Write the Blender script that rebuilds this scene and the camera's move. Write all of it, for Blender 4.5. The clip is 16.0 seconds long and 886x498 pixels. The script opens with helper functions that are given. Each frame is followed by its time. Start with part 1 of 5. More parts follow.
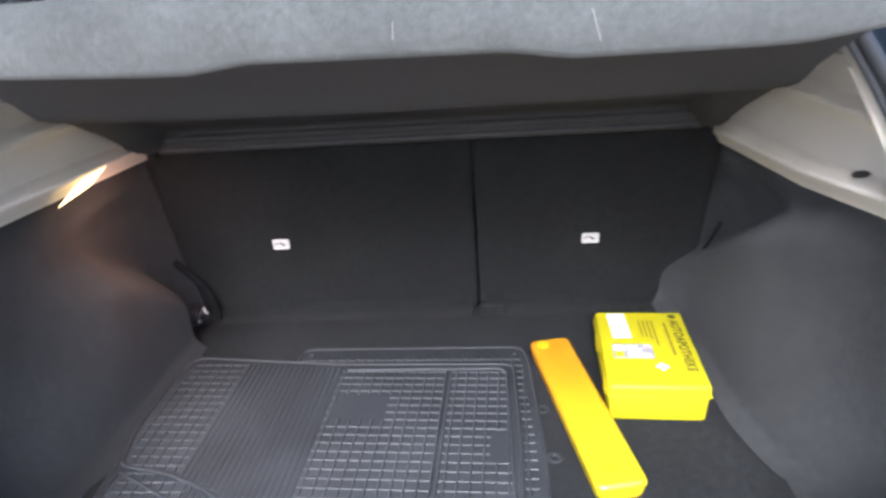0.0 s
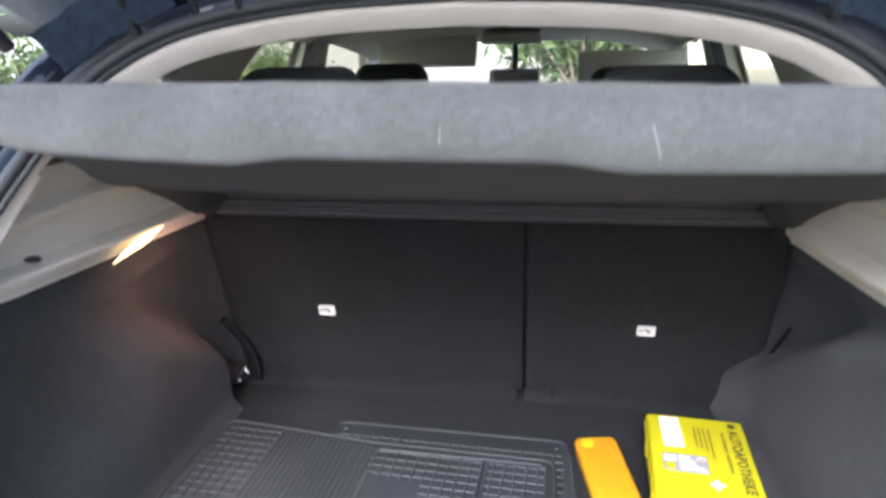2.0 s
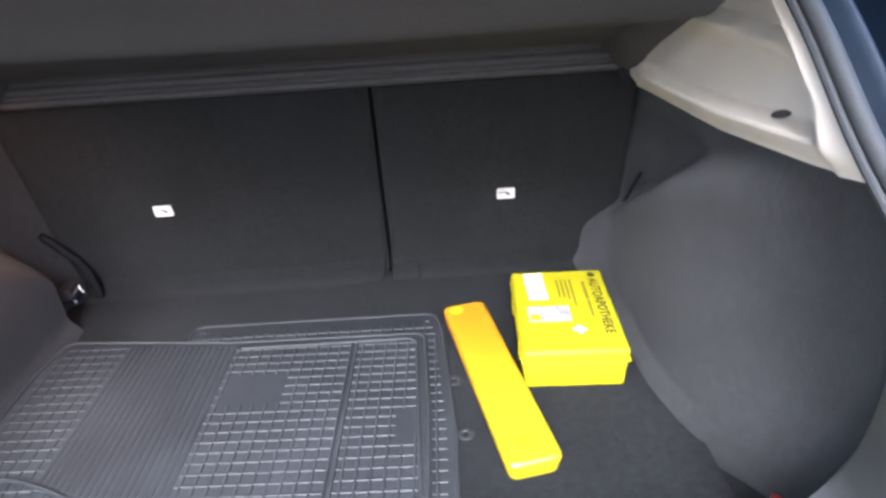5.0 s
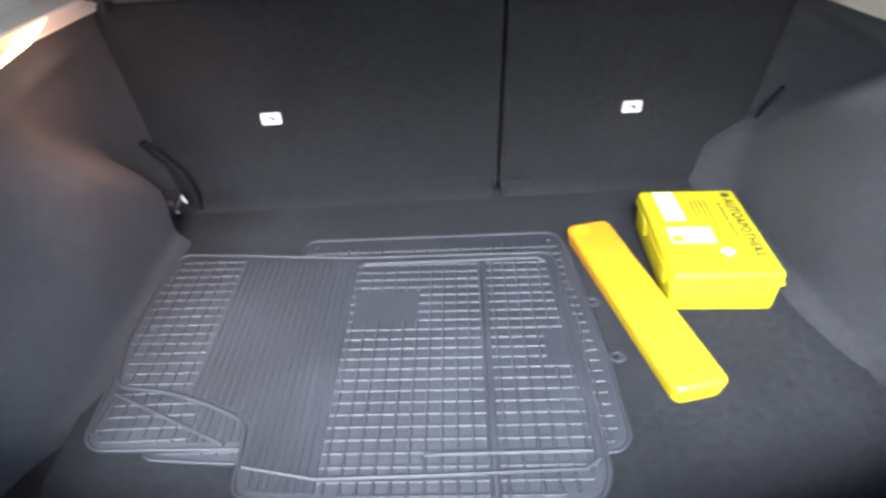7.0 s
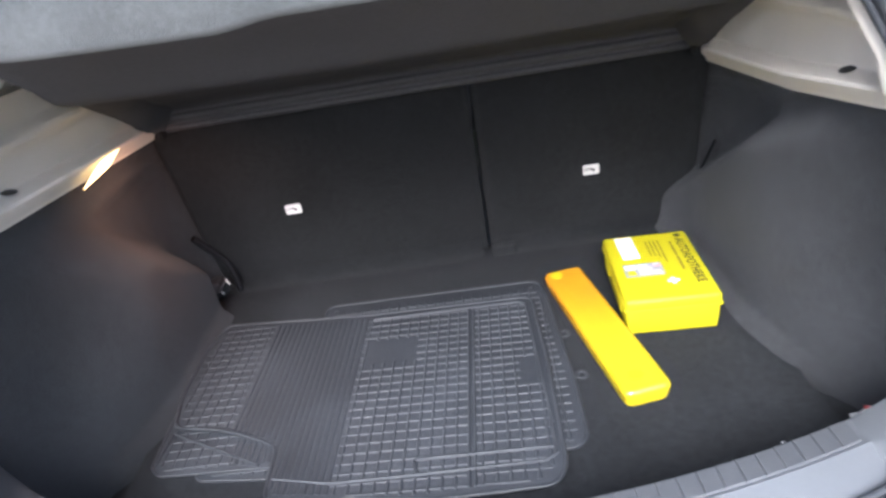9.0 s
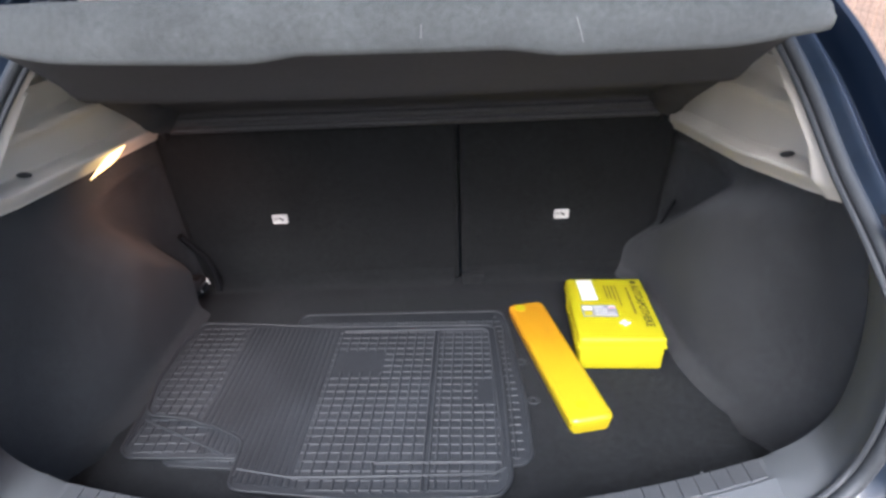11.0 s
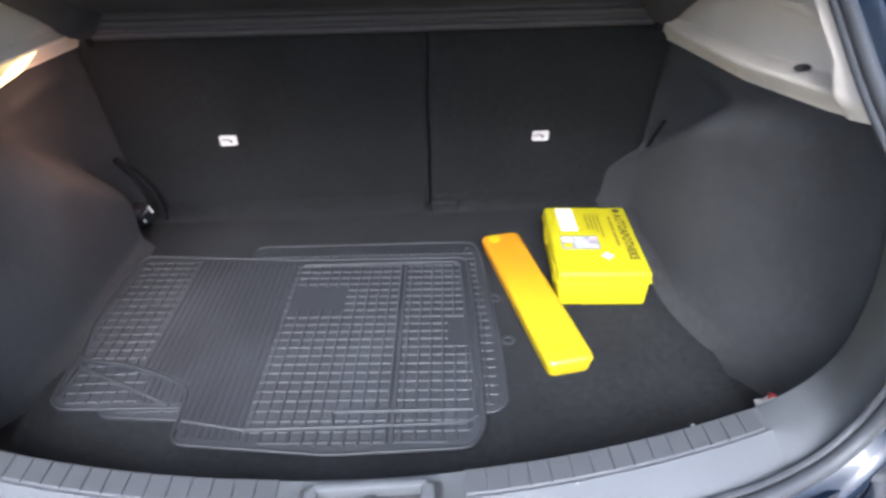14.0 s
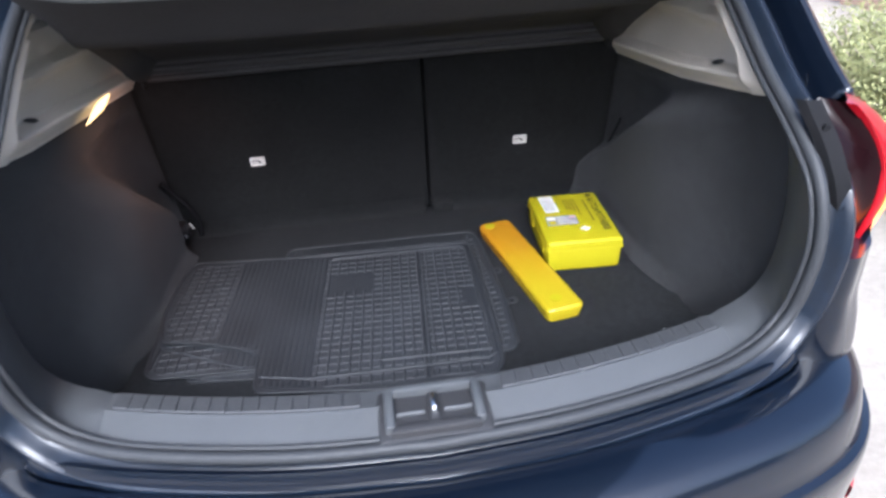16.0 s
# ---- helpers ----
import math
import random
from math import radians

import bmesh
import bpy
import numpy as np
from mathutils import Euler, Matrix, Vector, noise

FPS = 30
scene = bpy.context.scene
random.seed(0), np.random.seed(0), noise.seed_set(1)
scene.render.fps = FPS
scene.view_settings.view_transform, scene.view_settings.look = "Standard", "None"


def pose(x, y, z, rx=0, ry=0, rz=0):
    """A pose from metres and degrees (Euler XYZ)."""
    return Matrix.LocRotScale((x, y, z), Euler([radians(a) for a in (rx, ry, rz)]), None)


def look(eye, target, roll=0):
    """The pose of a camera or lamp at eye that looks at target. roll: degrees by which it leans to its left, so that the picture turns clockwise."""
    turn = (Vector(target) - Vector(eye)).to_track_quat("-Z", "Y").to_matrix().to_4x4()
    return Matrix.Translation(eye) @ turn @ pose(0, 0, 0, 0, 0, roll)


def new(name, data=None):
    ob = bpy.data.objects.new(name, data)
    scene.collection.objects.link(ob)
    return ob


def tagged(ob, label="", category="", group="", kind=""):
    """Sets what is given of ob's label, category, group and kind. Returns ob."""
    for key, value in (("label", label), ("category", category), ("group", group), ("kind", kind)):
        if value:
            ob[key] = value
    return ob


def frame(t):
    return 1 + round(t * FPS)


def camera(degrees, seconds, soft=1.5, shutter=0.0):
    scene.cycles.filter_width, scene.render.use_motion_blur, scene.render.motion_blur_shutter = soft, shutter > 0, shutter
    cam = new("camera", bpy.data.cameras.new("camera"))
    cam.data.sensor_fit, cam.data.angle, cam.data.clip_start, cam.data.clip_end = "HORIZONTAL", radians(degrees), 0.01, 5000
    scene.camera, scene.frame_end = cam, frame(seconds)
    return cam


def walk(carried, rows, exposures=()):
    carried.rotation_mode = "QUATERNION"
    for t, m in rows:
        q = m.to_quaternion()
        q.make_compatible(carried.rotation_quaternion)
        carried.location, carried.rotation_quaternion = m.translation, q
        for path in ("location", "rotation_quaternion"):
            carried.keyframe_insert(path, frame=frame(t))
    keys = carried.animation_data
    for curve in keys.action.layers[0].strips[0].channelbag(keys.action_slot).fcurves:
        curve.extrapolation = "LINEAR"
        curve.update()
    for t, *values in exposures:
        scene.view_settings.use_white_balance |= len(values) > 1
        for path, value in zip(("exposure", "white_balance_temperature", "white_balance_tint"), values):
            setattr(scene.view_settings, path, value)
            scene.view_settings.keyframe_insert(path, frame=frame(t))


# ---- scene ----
cam = camera(70.0, 16.0, 2.8, 0.5)
PATH = [
    (0, (0.109, -0.379, 1.351), (-0.021, 1.436, 0.520), -3.9),
    (0.5, (0.137, -0.317, 1.329), (-0.163, 1.455, 0.451), -2.6),
    (1, (0.117, -0.309, 1.315), (-0.213, 1.452, 0.426), -2.6),
    (1.5, (0.112, -0.318, 1.317), (-0.232, 1.503, 0.565), -2.8),
    (2, (0.124, -0.328, 1.382), (-0.186, 1.533, 0.719), -1.4),
    (2.5, (0.165, -0.291, 1.483), (-0.140, 1.552, 0.769), -2.0),
    (3, (0.160, -0.302, 1.401), (-0.122, 1.530, 0.648), -2.5),
    (3.5, (0.184, -0.322, 1.329), (-0.033, 1.506, 0.546), -2.1),
    (4, (0.194, -0.318, 1.312), (0.153, 1.496, 0.471), -0.1),
    (4.2, (0.189, -0.305, 1.325), (0.151, 1.489, 0.441), -0.9),
    (6.3, (0.117, -0.225, 1.258), (0.337, 1.435, 0.164), -4.1),
    (6.5, (0.006, -0.208, 1.307), (0.256, 1.401, 0.146), -0.8),
    (7, (-0.045, -0.226, 1.285), (-0.024, 1.391, 0.109), -2.7),
    (7.5, (-0.078, -0.233, 1.300), (-0.117, 1.384, 0.124), -3.7),
    (8, (-0.082, -0.236, 1.311), (-0.085, 1.398, 0.158), -3.3),
    (8.5, (-0.035, -0.335, 1.382), (-0.172, 1.407, 0.409), -4.6),
    (9, (0.069, -0.441, 1.339), (-0.048, 1.326, 0.409), -10.1),
    (9.2, (0.078, -0.468, 1.366), (-0.005, 1.310, 0.454), -7.6),
    (11.3, (0.057, -0.526, 1.385), (0.046, 1.276, 0.520), -2.3),
    (11.5, (0.064, -0.525, 1.388), (0.052, 1.261, 0.488), -3.0),
    (12, (0.059, -0.519, 1.382), (0.040, 1.254, 0.456), -3.5),
    (12.5, (0.060, -0.503, 1.373), (0.088, 1.269, 0.447), -3.0),
    (13, (0.089, -0.453, 1.368), (0.132, 1.297, 0.402), -1.2),
    (13.5, (0.095, -0.389, 1.351), (0.172, 1.313, 0.303), -1.6),
    (14, (0.067, -0.413, 1.334), (0.134, 1.268, 0.252), -1.1),
    (14.5, (-0.015, -0.449, 1.353), (-0.168, 1.257, 0.321), -2.9),
    (15, (-0.006, -0.464, 1.332), (-0.224, 1.269, 0.358), -5.1),
    (15.5, (0.045, -0.570, 1.360), (0.105, 1.167, 0.370), -3.5),
    (16, (-0.037, -0.671, 1.372), (0.133, 1.059, 0.382), -4.0),
]
# the clip's camera brightens its picture when it dips into the dark boot
EXPOSURES = [(t, s, k, 11) for t, s, k in ((0.0, 2.45, 5420), (1.0, 2.64, 5370), (1.5, 2.69, 5420), (2.0, 2.37, 5390), (2.5, 2.18, 5200), (3.0, 2.24, 5370), (3.5, 2.64, 5370), (4.0, 2.64, 5370),
                                             (6.5, 2.96, 5320), (7.0, 3.07, 5220), (8.0, 3.12, 5120), (8.5, 2.59, 5320),
                                             (9.0, 2.44, 5370), (11.5, 1.94, 5420), (12.5, 2.19, 5420), (13.5, 2.34, 5320), (14.5, 2.24, 5320), (15.0, 1.49, 5370), (15.5, 2.04, 5270), (16.0, 1.58, 5230))]
walk(cam, [(t, look(eye, target, roll)) for t, eye, target, roll in PATH], EXPOSURES)

# world and light ---------------------------------------------------------
world = bpy.data.worlds.new("world")
scene.world = world
world.use_nodes = True
wn = world.node_tree.nodes
wl = world.node_tree.links
sky = wn.new("ShaderNodeTexSky")
sky.sky_type = "NISHITA"
sky.sun_disc = False
sky.sun_elevation = radians(44)
sky.sun_rotation = radians(187)
sky.dust_density = 6.0
sky.air_density = 1.0
sky.ozone_density = 0.5
wn["Background"].inputs["Strength"].default_value = 0.15
wl.new(sky.outputs["Color"], wn["Background"].inputs["Color"])

sun_data = bpy.data.lights.new("sun", "SUN")
sun_data.energy = 1.6
sun_data.angle = radians(28)
sun_data.color = (1.0, 0.975, 0.94)
sun = new("sun", sun_data)
# shines from behind the car
sun.matrix_world = look((-0.45, -3.55, 3.6), (0, 0, 0))

bulb_data = bpy.data.lights.new("boot_lamp_bulb", "AREA")
bulb_data.shape = "RECTANGLE"
bulb_data.size, bulb_data.size_y = 0.035, 0.12
bulb_data.energy = 0.17
bulb_data.spread = radians(175)
bulb_data.color = (1.0, 0.48, 0.27)
bulb = new("boot_lamp_bulb", bulb_data)
bulb.matrix_world = look((-0.462, 0.62, 1.036), (-0.54, 0.70, 0.60))


# materials ---------------------------------------------------------------
def surface(name, colour, rough=0.6, metal=0.0, coat=0.0, scale=60.0, vary=0.25, bump=0.0, bump_scale=400.0,
            big=4.0, big_vary=0.12, spec=0.5, sheen=0.0, trans=0.0, emit=None, emit_power=0.0, rough_vary=0.08, bump_dist=0.002):
    m = bpy.data.materials.new(name)
    m.use_nodes = True
    n, l = m.node_tree.nodes, m.node_tree.links
    b = n["Principled BSDF"]
    co = n.new("ShaderNodeTexCoord")
    fine = n.new("ShaderNodeTexNoise")
    fine.inputs["Scale"].default_value, fine.inputs["Detail"].default_value = scale, 8
    fine.inputs["Roughness"].default_value = 0.68
    wide = n.new("ShaderNodeTexNoise")
    wide.inputs["Scale"].default_value, wide.inputs["Detail"].default_value = big, 4
    l.new(co.outputs["Object"], fine.inputs["Vector"])
    l.new(co.outputs["Object"], wide.inputs["Vector"])

    def spread(source, amount):
        r = n.new("ShaderNodeMapRange")
        r.inputs["From Min"].default_value, r.inputs["From Max"].default_value = 0.25, 0.75
        r.inputs["To Min"].default_value, r.inputs["To Max"].default_value = 1 - amount, 1 + amount
        l.new(source.outputs["Fac"], r.inputs["Value"])
        return r

    a, c = spread(fine, vary), spread(wide, big_vary)
    mul = n.new("ShaderNodeMath")
    mul.operation = "MULTIPLY"
    l.new(a.outputs[0], mul.inputs[0])
    l.new(c.outputs[0], mul.inputs[1])
    mix = n.new("ShaderNodeVectorMath")
    mix.operation = "SCALE"
    mix.inputs[0].default_value = colour
    l.new(mul.outputs[0], mix.inputs["Scale"])
    l.new(mix.outputs[0], b.inputs["Base Color"])
    rr = n.new("ShaderNodeMapRange")
    rr.inputs["To Min"].default_value, rr.inputs["To Max"].default_value = max(rough - rough_vary, 0.02), min(rough + rough_vary, 1)
    l.new(wide.outputs["Fac"], rr.inputs["Value"])
    l.new(rr.outputs[0], b.inputs["Roughness"])
    b.inputs["Metallic"].default_value = metal
    b.inputs["Coat Weight"].default_value = coat
    b.inputs["Coat Roughness"].default_value = 0.06
    b.inputs["Specular IOR Level"].default_value = spec
    b.inputs["Sheen Weight"].default_value = sheen
    b.inputs["Sheen Roughness"].default_value = 0.6
    b.inputs["Transmission Weight"].default_value = trans
    if bump:
        g = n.new("ShaderNodeTexNoise")
        g.inputs["Scale"].default_value, g.inputs["Detail"].default_value = bump_scale, 3
        l.new(co.outputs["Object"], g.inputs["Vector"])
        k = n.new("ShaderNodeBump")
        k.inputs["Strength"].default_value, k.inputs["Distance"].default_value = bump, bump_dist
        l.new(g.outputs["Fac"], k.inputs["Height"])
        l.new(k.outputs[0], b.inputs["Normal"])
    if emit:
        b.inputs["Emission Color"].default_value = (*emit, 1)
        b.inputs["Emission Strength"].default_value = emit_power
    return m


CARPET = surface("charcoal_carpet", (0.0195, 0.0203, 0.0217), 0.95, scale=75, vary=0.38, bump=1.0, bump_scale=600, big=7, big_vary=0.36, sheen=0.13, spec=0.12, bump_dist=0.003)
FLOORCARPET = surface("black_floor_carpet", (0.0095, 0.0102, 0.0115), 0.95, scale=75, vary=0.55, bump=1.0, bump_scale=600, big=7, big_vary=0.28, sheen=0.03, spec=0.05, bump_dist=0.003)
# same carpet as CARPET, its colour darkened for the shade deep in the boot
SEATBACK = surface("shaded_seat_carpet", (0.0104, 0.0109, 0.0115), 0.95, scale=90, vary=0.45, bump=1.0, bump_scale=700, big=6, big_vary=0.25, sheen=0.04, spec=0.05, bump_dist=0.003)
UNDER = surface("black_pressed_board", (0.044, 0.043, 0.045), 0.8, scale=200, vary=0.3, bump=0.4, bump_scale=700, spec=0.25)
FELT = surface("grey_felt", (0.062, 0.067, 0.067), 0.95, scale=130, vary=0.28, bump=0.9, bump_scale=800, big=14, big_vary=0.17, sheen=0.12, spec=0.15)
SEATCLOTH = surface("black_cloth", (0.028, 0.030, 0.033), 0.9, scale=300, vary=0.4, bump=0.5, bump_scale=900, sheen=0.1, spec=0.2)
SILL = surface("grey_moulded_plastic", (0.066, 0.070, 0.074), 0.5, scale=500, vary=0.12, bump=0.35, bump_scale=1500, spec=0.45)
SILLRIB = surface("dark_grey_ridged_plastic", (0.047, 0.049, 0.052), 0.5, scale=500, vary=0.15, bump=0.35, bump_scale=1500, spec=0.4)
DARKPLASTIC = surface("black_plastic", (0.028, 0.028, 0.03), 0.5, scale=400, vary=0.15, bump=0.3, bump_scale=1500)
TRIM = surface("warm_grey_trim", (0.56, 0.52, 0.455), 0.6, scale=500, vary=0.05, bump=0.25, bump_scale=1800, big=6, big_vary=0.06)
LINER = surface("pale_headliner", (0.70, 0.705, 0.655), 0.9, scale=400, vary=0.1, bump=0.4, bump_scale=1200)
PAINT = surface("dark_blue_paint", (0.0016, 0.0042, 0.0105), 0.45, spec=0.15, coat=1.0, scale=900, vary=0.2, big=2, big_vary=0.1, rough_vary=0.04)
PAINT.node_tree.nodes["Principled BSDF"].inputs["Coat IOR"].default_value = 1.5
# base colour raised well above the dark navy trim, painting in haze
GATEPAINT = surface("haze_lightened_inner_trim", (0.100, 0.130, 0.163), 0.55, coat=0.1, scale=60, vary=0.2, big=5, big_vary=0.2, spec=0.3)
# less coat than PAINT and uneven roughness, to weaken the flange's sky reflection
FLANGEPAINT = surface("dull_dark_blue_paint", (0.0045, 0.0090, 0.0180), 0.40, coat=0.3, scale=60, vary=0.35, big=9, big_vary=0.3, rough_vary=0.2, spec=0.35)
FILM = surface("glossy_folded_dark_blue", (0.045, 0.065, 0.095), 0.22, coat=0.8, scale=60, vary=0.3, big=20, big_vary=0.3)
SEAL = surface("dark_grey_rubber_seal", (0.030, 0.032, 0.035), 0.55, spec=0.35, scale=200, vary=0.2, bump=0.2, bump_scale=600)
RUBBER = surface("black_mat_rubber", (0.0172, 0.0190, 0.0222), 0.60, scale=120, vary=0.25, bump=0.25, bump_scale=900, big=7, big_vary=0.25, rough_vary=0.12)
YELLOW = surface("yellow_polyethylene", (0.355, 0.315, 0.0020), 0.50, spec=0.2, scale=300, vary=0.03, big=8, big_vary=0.05, bump=0.08, bump_scale=500)
INK = surface("dark_ink", (0.018, 0.016, 0.012), 0.5, scale=200, vary=0.1)
THININK = surface("thin_brown_ink", (0.13, 0.10, 0.012), 0.5, scale=200, vary=0.1)
PAPER = surface("white_paper", (0.62, 0.61, 0.585), 0.6, scale=200, vary=0.05)
GREYINK = surface("grey_ink", (0.20, 0.195, 0.21), 0.6, scale=200, vary=0.2)
RED = surface("red_print", (0.55, 0.06, 0.05), 0.5, scale=200, vary=0.1)
SCUFF = surface("pale_scuffed_felt", (0.26, 0.26, 0.255), 0.95, scale=200, vary=0.4)
CHROME = surface("bright_steel", (0.7, 0.7, 0.7), 0.22, metal=1.0, scale=100, vary=0.05)
LAMPLENS = surface("lit_lamp_lens", (0.9, 0.75, 0.5), 0.3, emit=(1.0, 0.62, 0.20), emit_power=1.1)
DARKLENS = surface("dark_smoked_red", (0.008, 0.002, 0.003), 0.18, spec=0.14, scale=60, vary=0.1)
HOUSING = surface("matt_black_plastic", (0.010, 0.010, 0.011), 0.6, scale=400, vary=0.15, bump=0.3, bump_scale=1500, spec=0.1)
REDLENS = surface("red_lamp_lens", (0.36, 0.003, 0.010), 0.3, coat=0.25, scale=60, vary=0.1)
LITRED = surface("lit_amber_lens", (0.7, 0.1, 0.03), 0.15, coat=1.0, emit=(1.0, 0.2, 0.03), emit_power=3.0)
CLOTHGREY = surface("grey_dash", (0.42, 0.42, 0.41), 0.6, scale=300, vary=0.1)
GROUND = surface("pale_gravel_ground", (0.32, 0.285, 0.235), 0.95, scale=30, vary=0.18, bump=0.35, bump_scale=60, big=0.8, big_vary=0.2, bump_dist=0.01)
LEAF = surface("dry_green_leaf", (0.30, 0.31, 0.13), 0.7, scale=3, vary=0.4, big=1, big_vary=0.3)
LEAF2 = surface("fresh_green_leaf", (0.07, 0.11, 0.03), 0.7, scale=3, vary=0.4, big=1, big_vary=0.3)
BARK = surface("pale_bark", (0.33, 0.28, 0.22), 0.9, scale=40, vary=0.3, bump=0.6, bump_scale=80)
FENCEWOOD = surface("weathered_fence_wood", (0.46, 0.31, 0.22), 0.85, scale=25, vary=0.35, bump=0.4, bump_scale=90)
RENDERED = surface("pale_house_plaster", (0.68, 0.64, 0.57), 0.9, scale=20, vary=0.1, bump=0.3, bump_scale=80)
TILE = surface("red_roof_tile", (0.3, 0.12, 0.07), 0.85, scale=12, vary=0.3)
TYRE = surface("tyre_rubber", (0.02, 0.02, 0.02), 0.8)


def case_material():
    """Translucent yellow plastic over a red warning triangle: more orange towards one end."""
    m = surface("amber_yellow_plastic", (0.85, 0.62, 0.004), 0.3, coat=0.2, scale=200, vary=0.03, bump=0.05)
    n, l = m.node_tree.nodes, m.node_tree.links
    co = n.new("ShaderNodeTexCoord")
    sep = n.new("ShaderNodeSeparateXYZ")
    l.new(co.outputs["Object"], sep.inputs[0])
    wob = n.new("ShaderNodeTexNoise")
    wob.inputs["Scale"].default_value = 14
    l.new(co.outputs["Object"], wob.inputs["Vector"])
    add = n.new("ShaderNodeMath")
    add.operation = "MULTIPLY_ADD"
    add.inputs[1].default_value = 0.12
    l.new(wob.outputs["Fac"], add.inputs[0])
    l.new(sep.outputs["Y"], add.inputs[2])
    r = n.new("ShaderNodeMapRange")
    r.inputs["From Min"].default_value, r.inputs["From Max"].default_value = -0.12, 0.23
    r.interpolation_type = "SMOOTHSTEP"
    l.new(add.outputs[0], r.inputs["Value"])
    mix = n.new("ShaderNodeMix")
    mix.data_type = "RGBA"
    mix.inputs["A"].default_value = (0.355, 0.280, 0.004, 1)
    mix.inputs["B"].default_value = (0.40, 0.185, 0.004, 1)
    l.new(r.outputs[0], mix.inputs["Factor"])
    l.new(mix.outputs["Result"], n["Principled BSDF"].inputs["Base Color"])
    return m


CASE = case_material()


def glass_material(name, tint):
    m = bpy.data.materials.new(name)
    m.use_nodes = True
    n, l = m.node_tree.nodes, m.node_tree.links
    n.remove(n["Principled BSDF"])
    t, g, x = n.new("ShaderNodeBsdfTransparent"), n.new("ShaderNodeBsdfGlossy"), n.new("ShaderNodeMixShader")
    t.inputs["Color"].default_value = (*tint, 1)
    g.inputs["Roughness"].default_value = 0.02
    x.inputs["Fac"].default_value = 0.07
    l.new(t.outputs[0], x.inputs[1])
    l.new(g.outputs[0], x.inputs[2])
    l.new(x.outputs[0], n["Material Output"].inputs["Surface"])
    return m


GLASS = glass_material("window_glass", (0.66, 0.67, 0.60))
TINTGLASS = glass_material("tinted_quarter_glass", (0.66, 0.66, 0.58))


# mesh helpers --------------------------------------------------------------
def mesh_part(name, verts, faces, material, parent=None, label="", sharp=35):
    me = bpy.data.meshes.new(name)
    me.from_pydata([tuple(v) for v in verts], [], [tuple(f) for f in faces])
    bm = bmesh.new()
    bm.from_mesh(me)
    bmesh.ops.remove_doubles(bm, verts=bm.verts, dist=1e-5)
    bmesh.ops.recalc_face_normals(bm, faces=bm.faces)
    bm.to_mesh(me)
    bm.free()
    return finish(name, me, material, parent, label, sharp)


def finish(name, me, material, parent=None, label="", sharp=35):
    me.materials.append(material)
    me.shade_smooth()
    me.set_sharp_from_angle(angle=radians(sharp))
    ob = new(name, me)
    if parent:
        ob.parent = parent
    if label:
        tagged(ob, label)
    return ob


def part(name, bm, material, parent=None, label="", sharp=35):
    me = bpy.data.meshes.new(name)
    bm.to_mesh(me)
    bm.free()
    return finish(name, me, material, parent, label, sharp)


def thing(name, label, category, at=(0, 0, 0), group="", kind=""):
    ob = new(name)
    ob.location = at
    ob.empty_display_size = 0.05
    return tagged(ob, label, category, group, kind)


def loft(rows, wrap=False, caps=False):
    """Verts and faces of a surface through rows of points, each row as long as the others."""
    n = len(rows[0])
    verts = [p for row in rows for p in row]
    faces = []
    for a in range(len(rows) - 1):
        for b in range(n if wrap else n - 1):
            c = (b + 1) % n
            faces.append((a * n + b, a * n + c, (a + 1) * n + c, (a + 1) * n + b))
    if caps:
        faces.append(tuple(range(n)))
        faces.append(tuple((len(rows) - 1) * n + k for k in range(n)))
    return verts, faces


def gather(lists):
    v, f = [], []
    for a, b in lists:
        n = len(v)
        v += a
        f += [tuple(k + n for k in q) for q in b]
    return v, f


def tube(points, radius, sides=10, closed=False, squash=1.0):
    pts = [Vector(p) for p in points]
    rows = []
    count = len(pts)
    up = Vector((0.13, 0.31, 0.94)).normalized()
    for k, p in enumerate(pts):
        a = pts[(k - 1) % count] if closed or k else p
        b = pts[(k + 1) % count] if closed or k < count - 1 else p
        t = (b - a).normalized()
        s = t.cross(up).normalized()
        u = s.cross(t)
        rows.append([p + radius * (math.cos(w) * s + squash * math.sin(w) * u) for w in [2 * math.pi * q / sides for q in range(sides)]])
    if closed:
        rows.append(rows[0])
    return loft(rows, wrap=True, caps=not closed)


def rounded(sx, sy, sz, r=0.01, seg=3, m=None):
    """A bmesh box with rounded edges, centred, then moved by m."""
    bm = bmesh.new()
    bmesh.ops.create_cube(bm, size=1)
    bmesh.ops.scale(bm, vec=(sx, sy, sz), verts=bm.verts)
    if r:
        bmesh.ops.bevel(bm, geom=bm.edges[:], offset=r, segments=seg, profile=0.5, affect="EDGES")
    if m:
        bm.transform(m)
    return bm


def joined(boxes, r=0.0, seg=1):
    """One bmesh out of boxes (x0, x1, y0, y1, z0, z1)."""
    bm = bmesh.new()
    for x0, x1, y0, y1, z0, z1 in boxes:
        made = bmesh.ops.create_cube(bm, size=1)["verts"]
        bmesh.ops.scale(bm, vec=(x1 - x0, y1 - y0, z1 - z0), verts=made)
        bmesh.ops.translate(bm, vec=((x0 + x1) / 2, (y0 + y1) / 2, (z0 + z1) / 2), verts=made)
    if r:
        bmesh.ops.bevel(bm, geom=bm.edges[:], offset=r, segments=seg, affect="EDGES")
    return bm


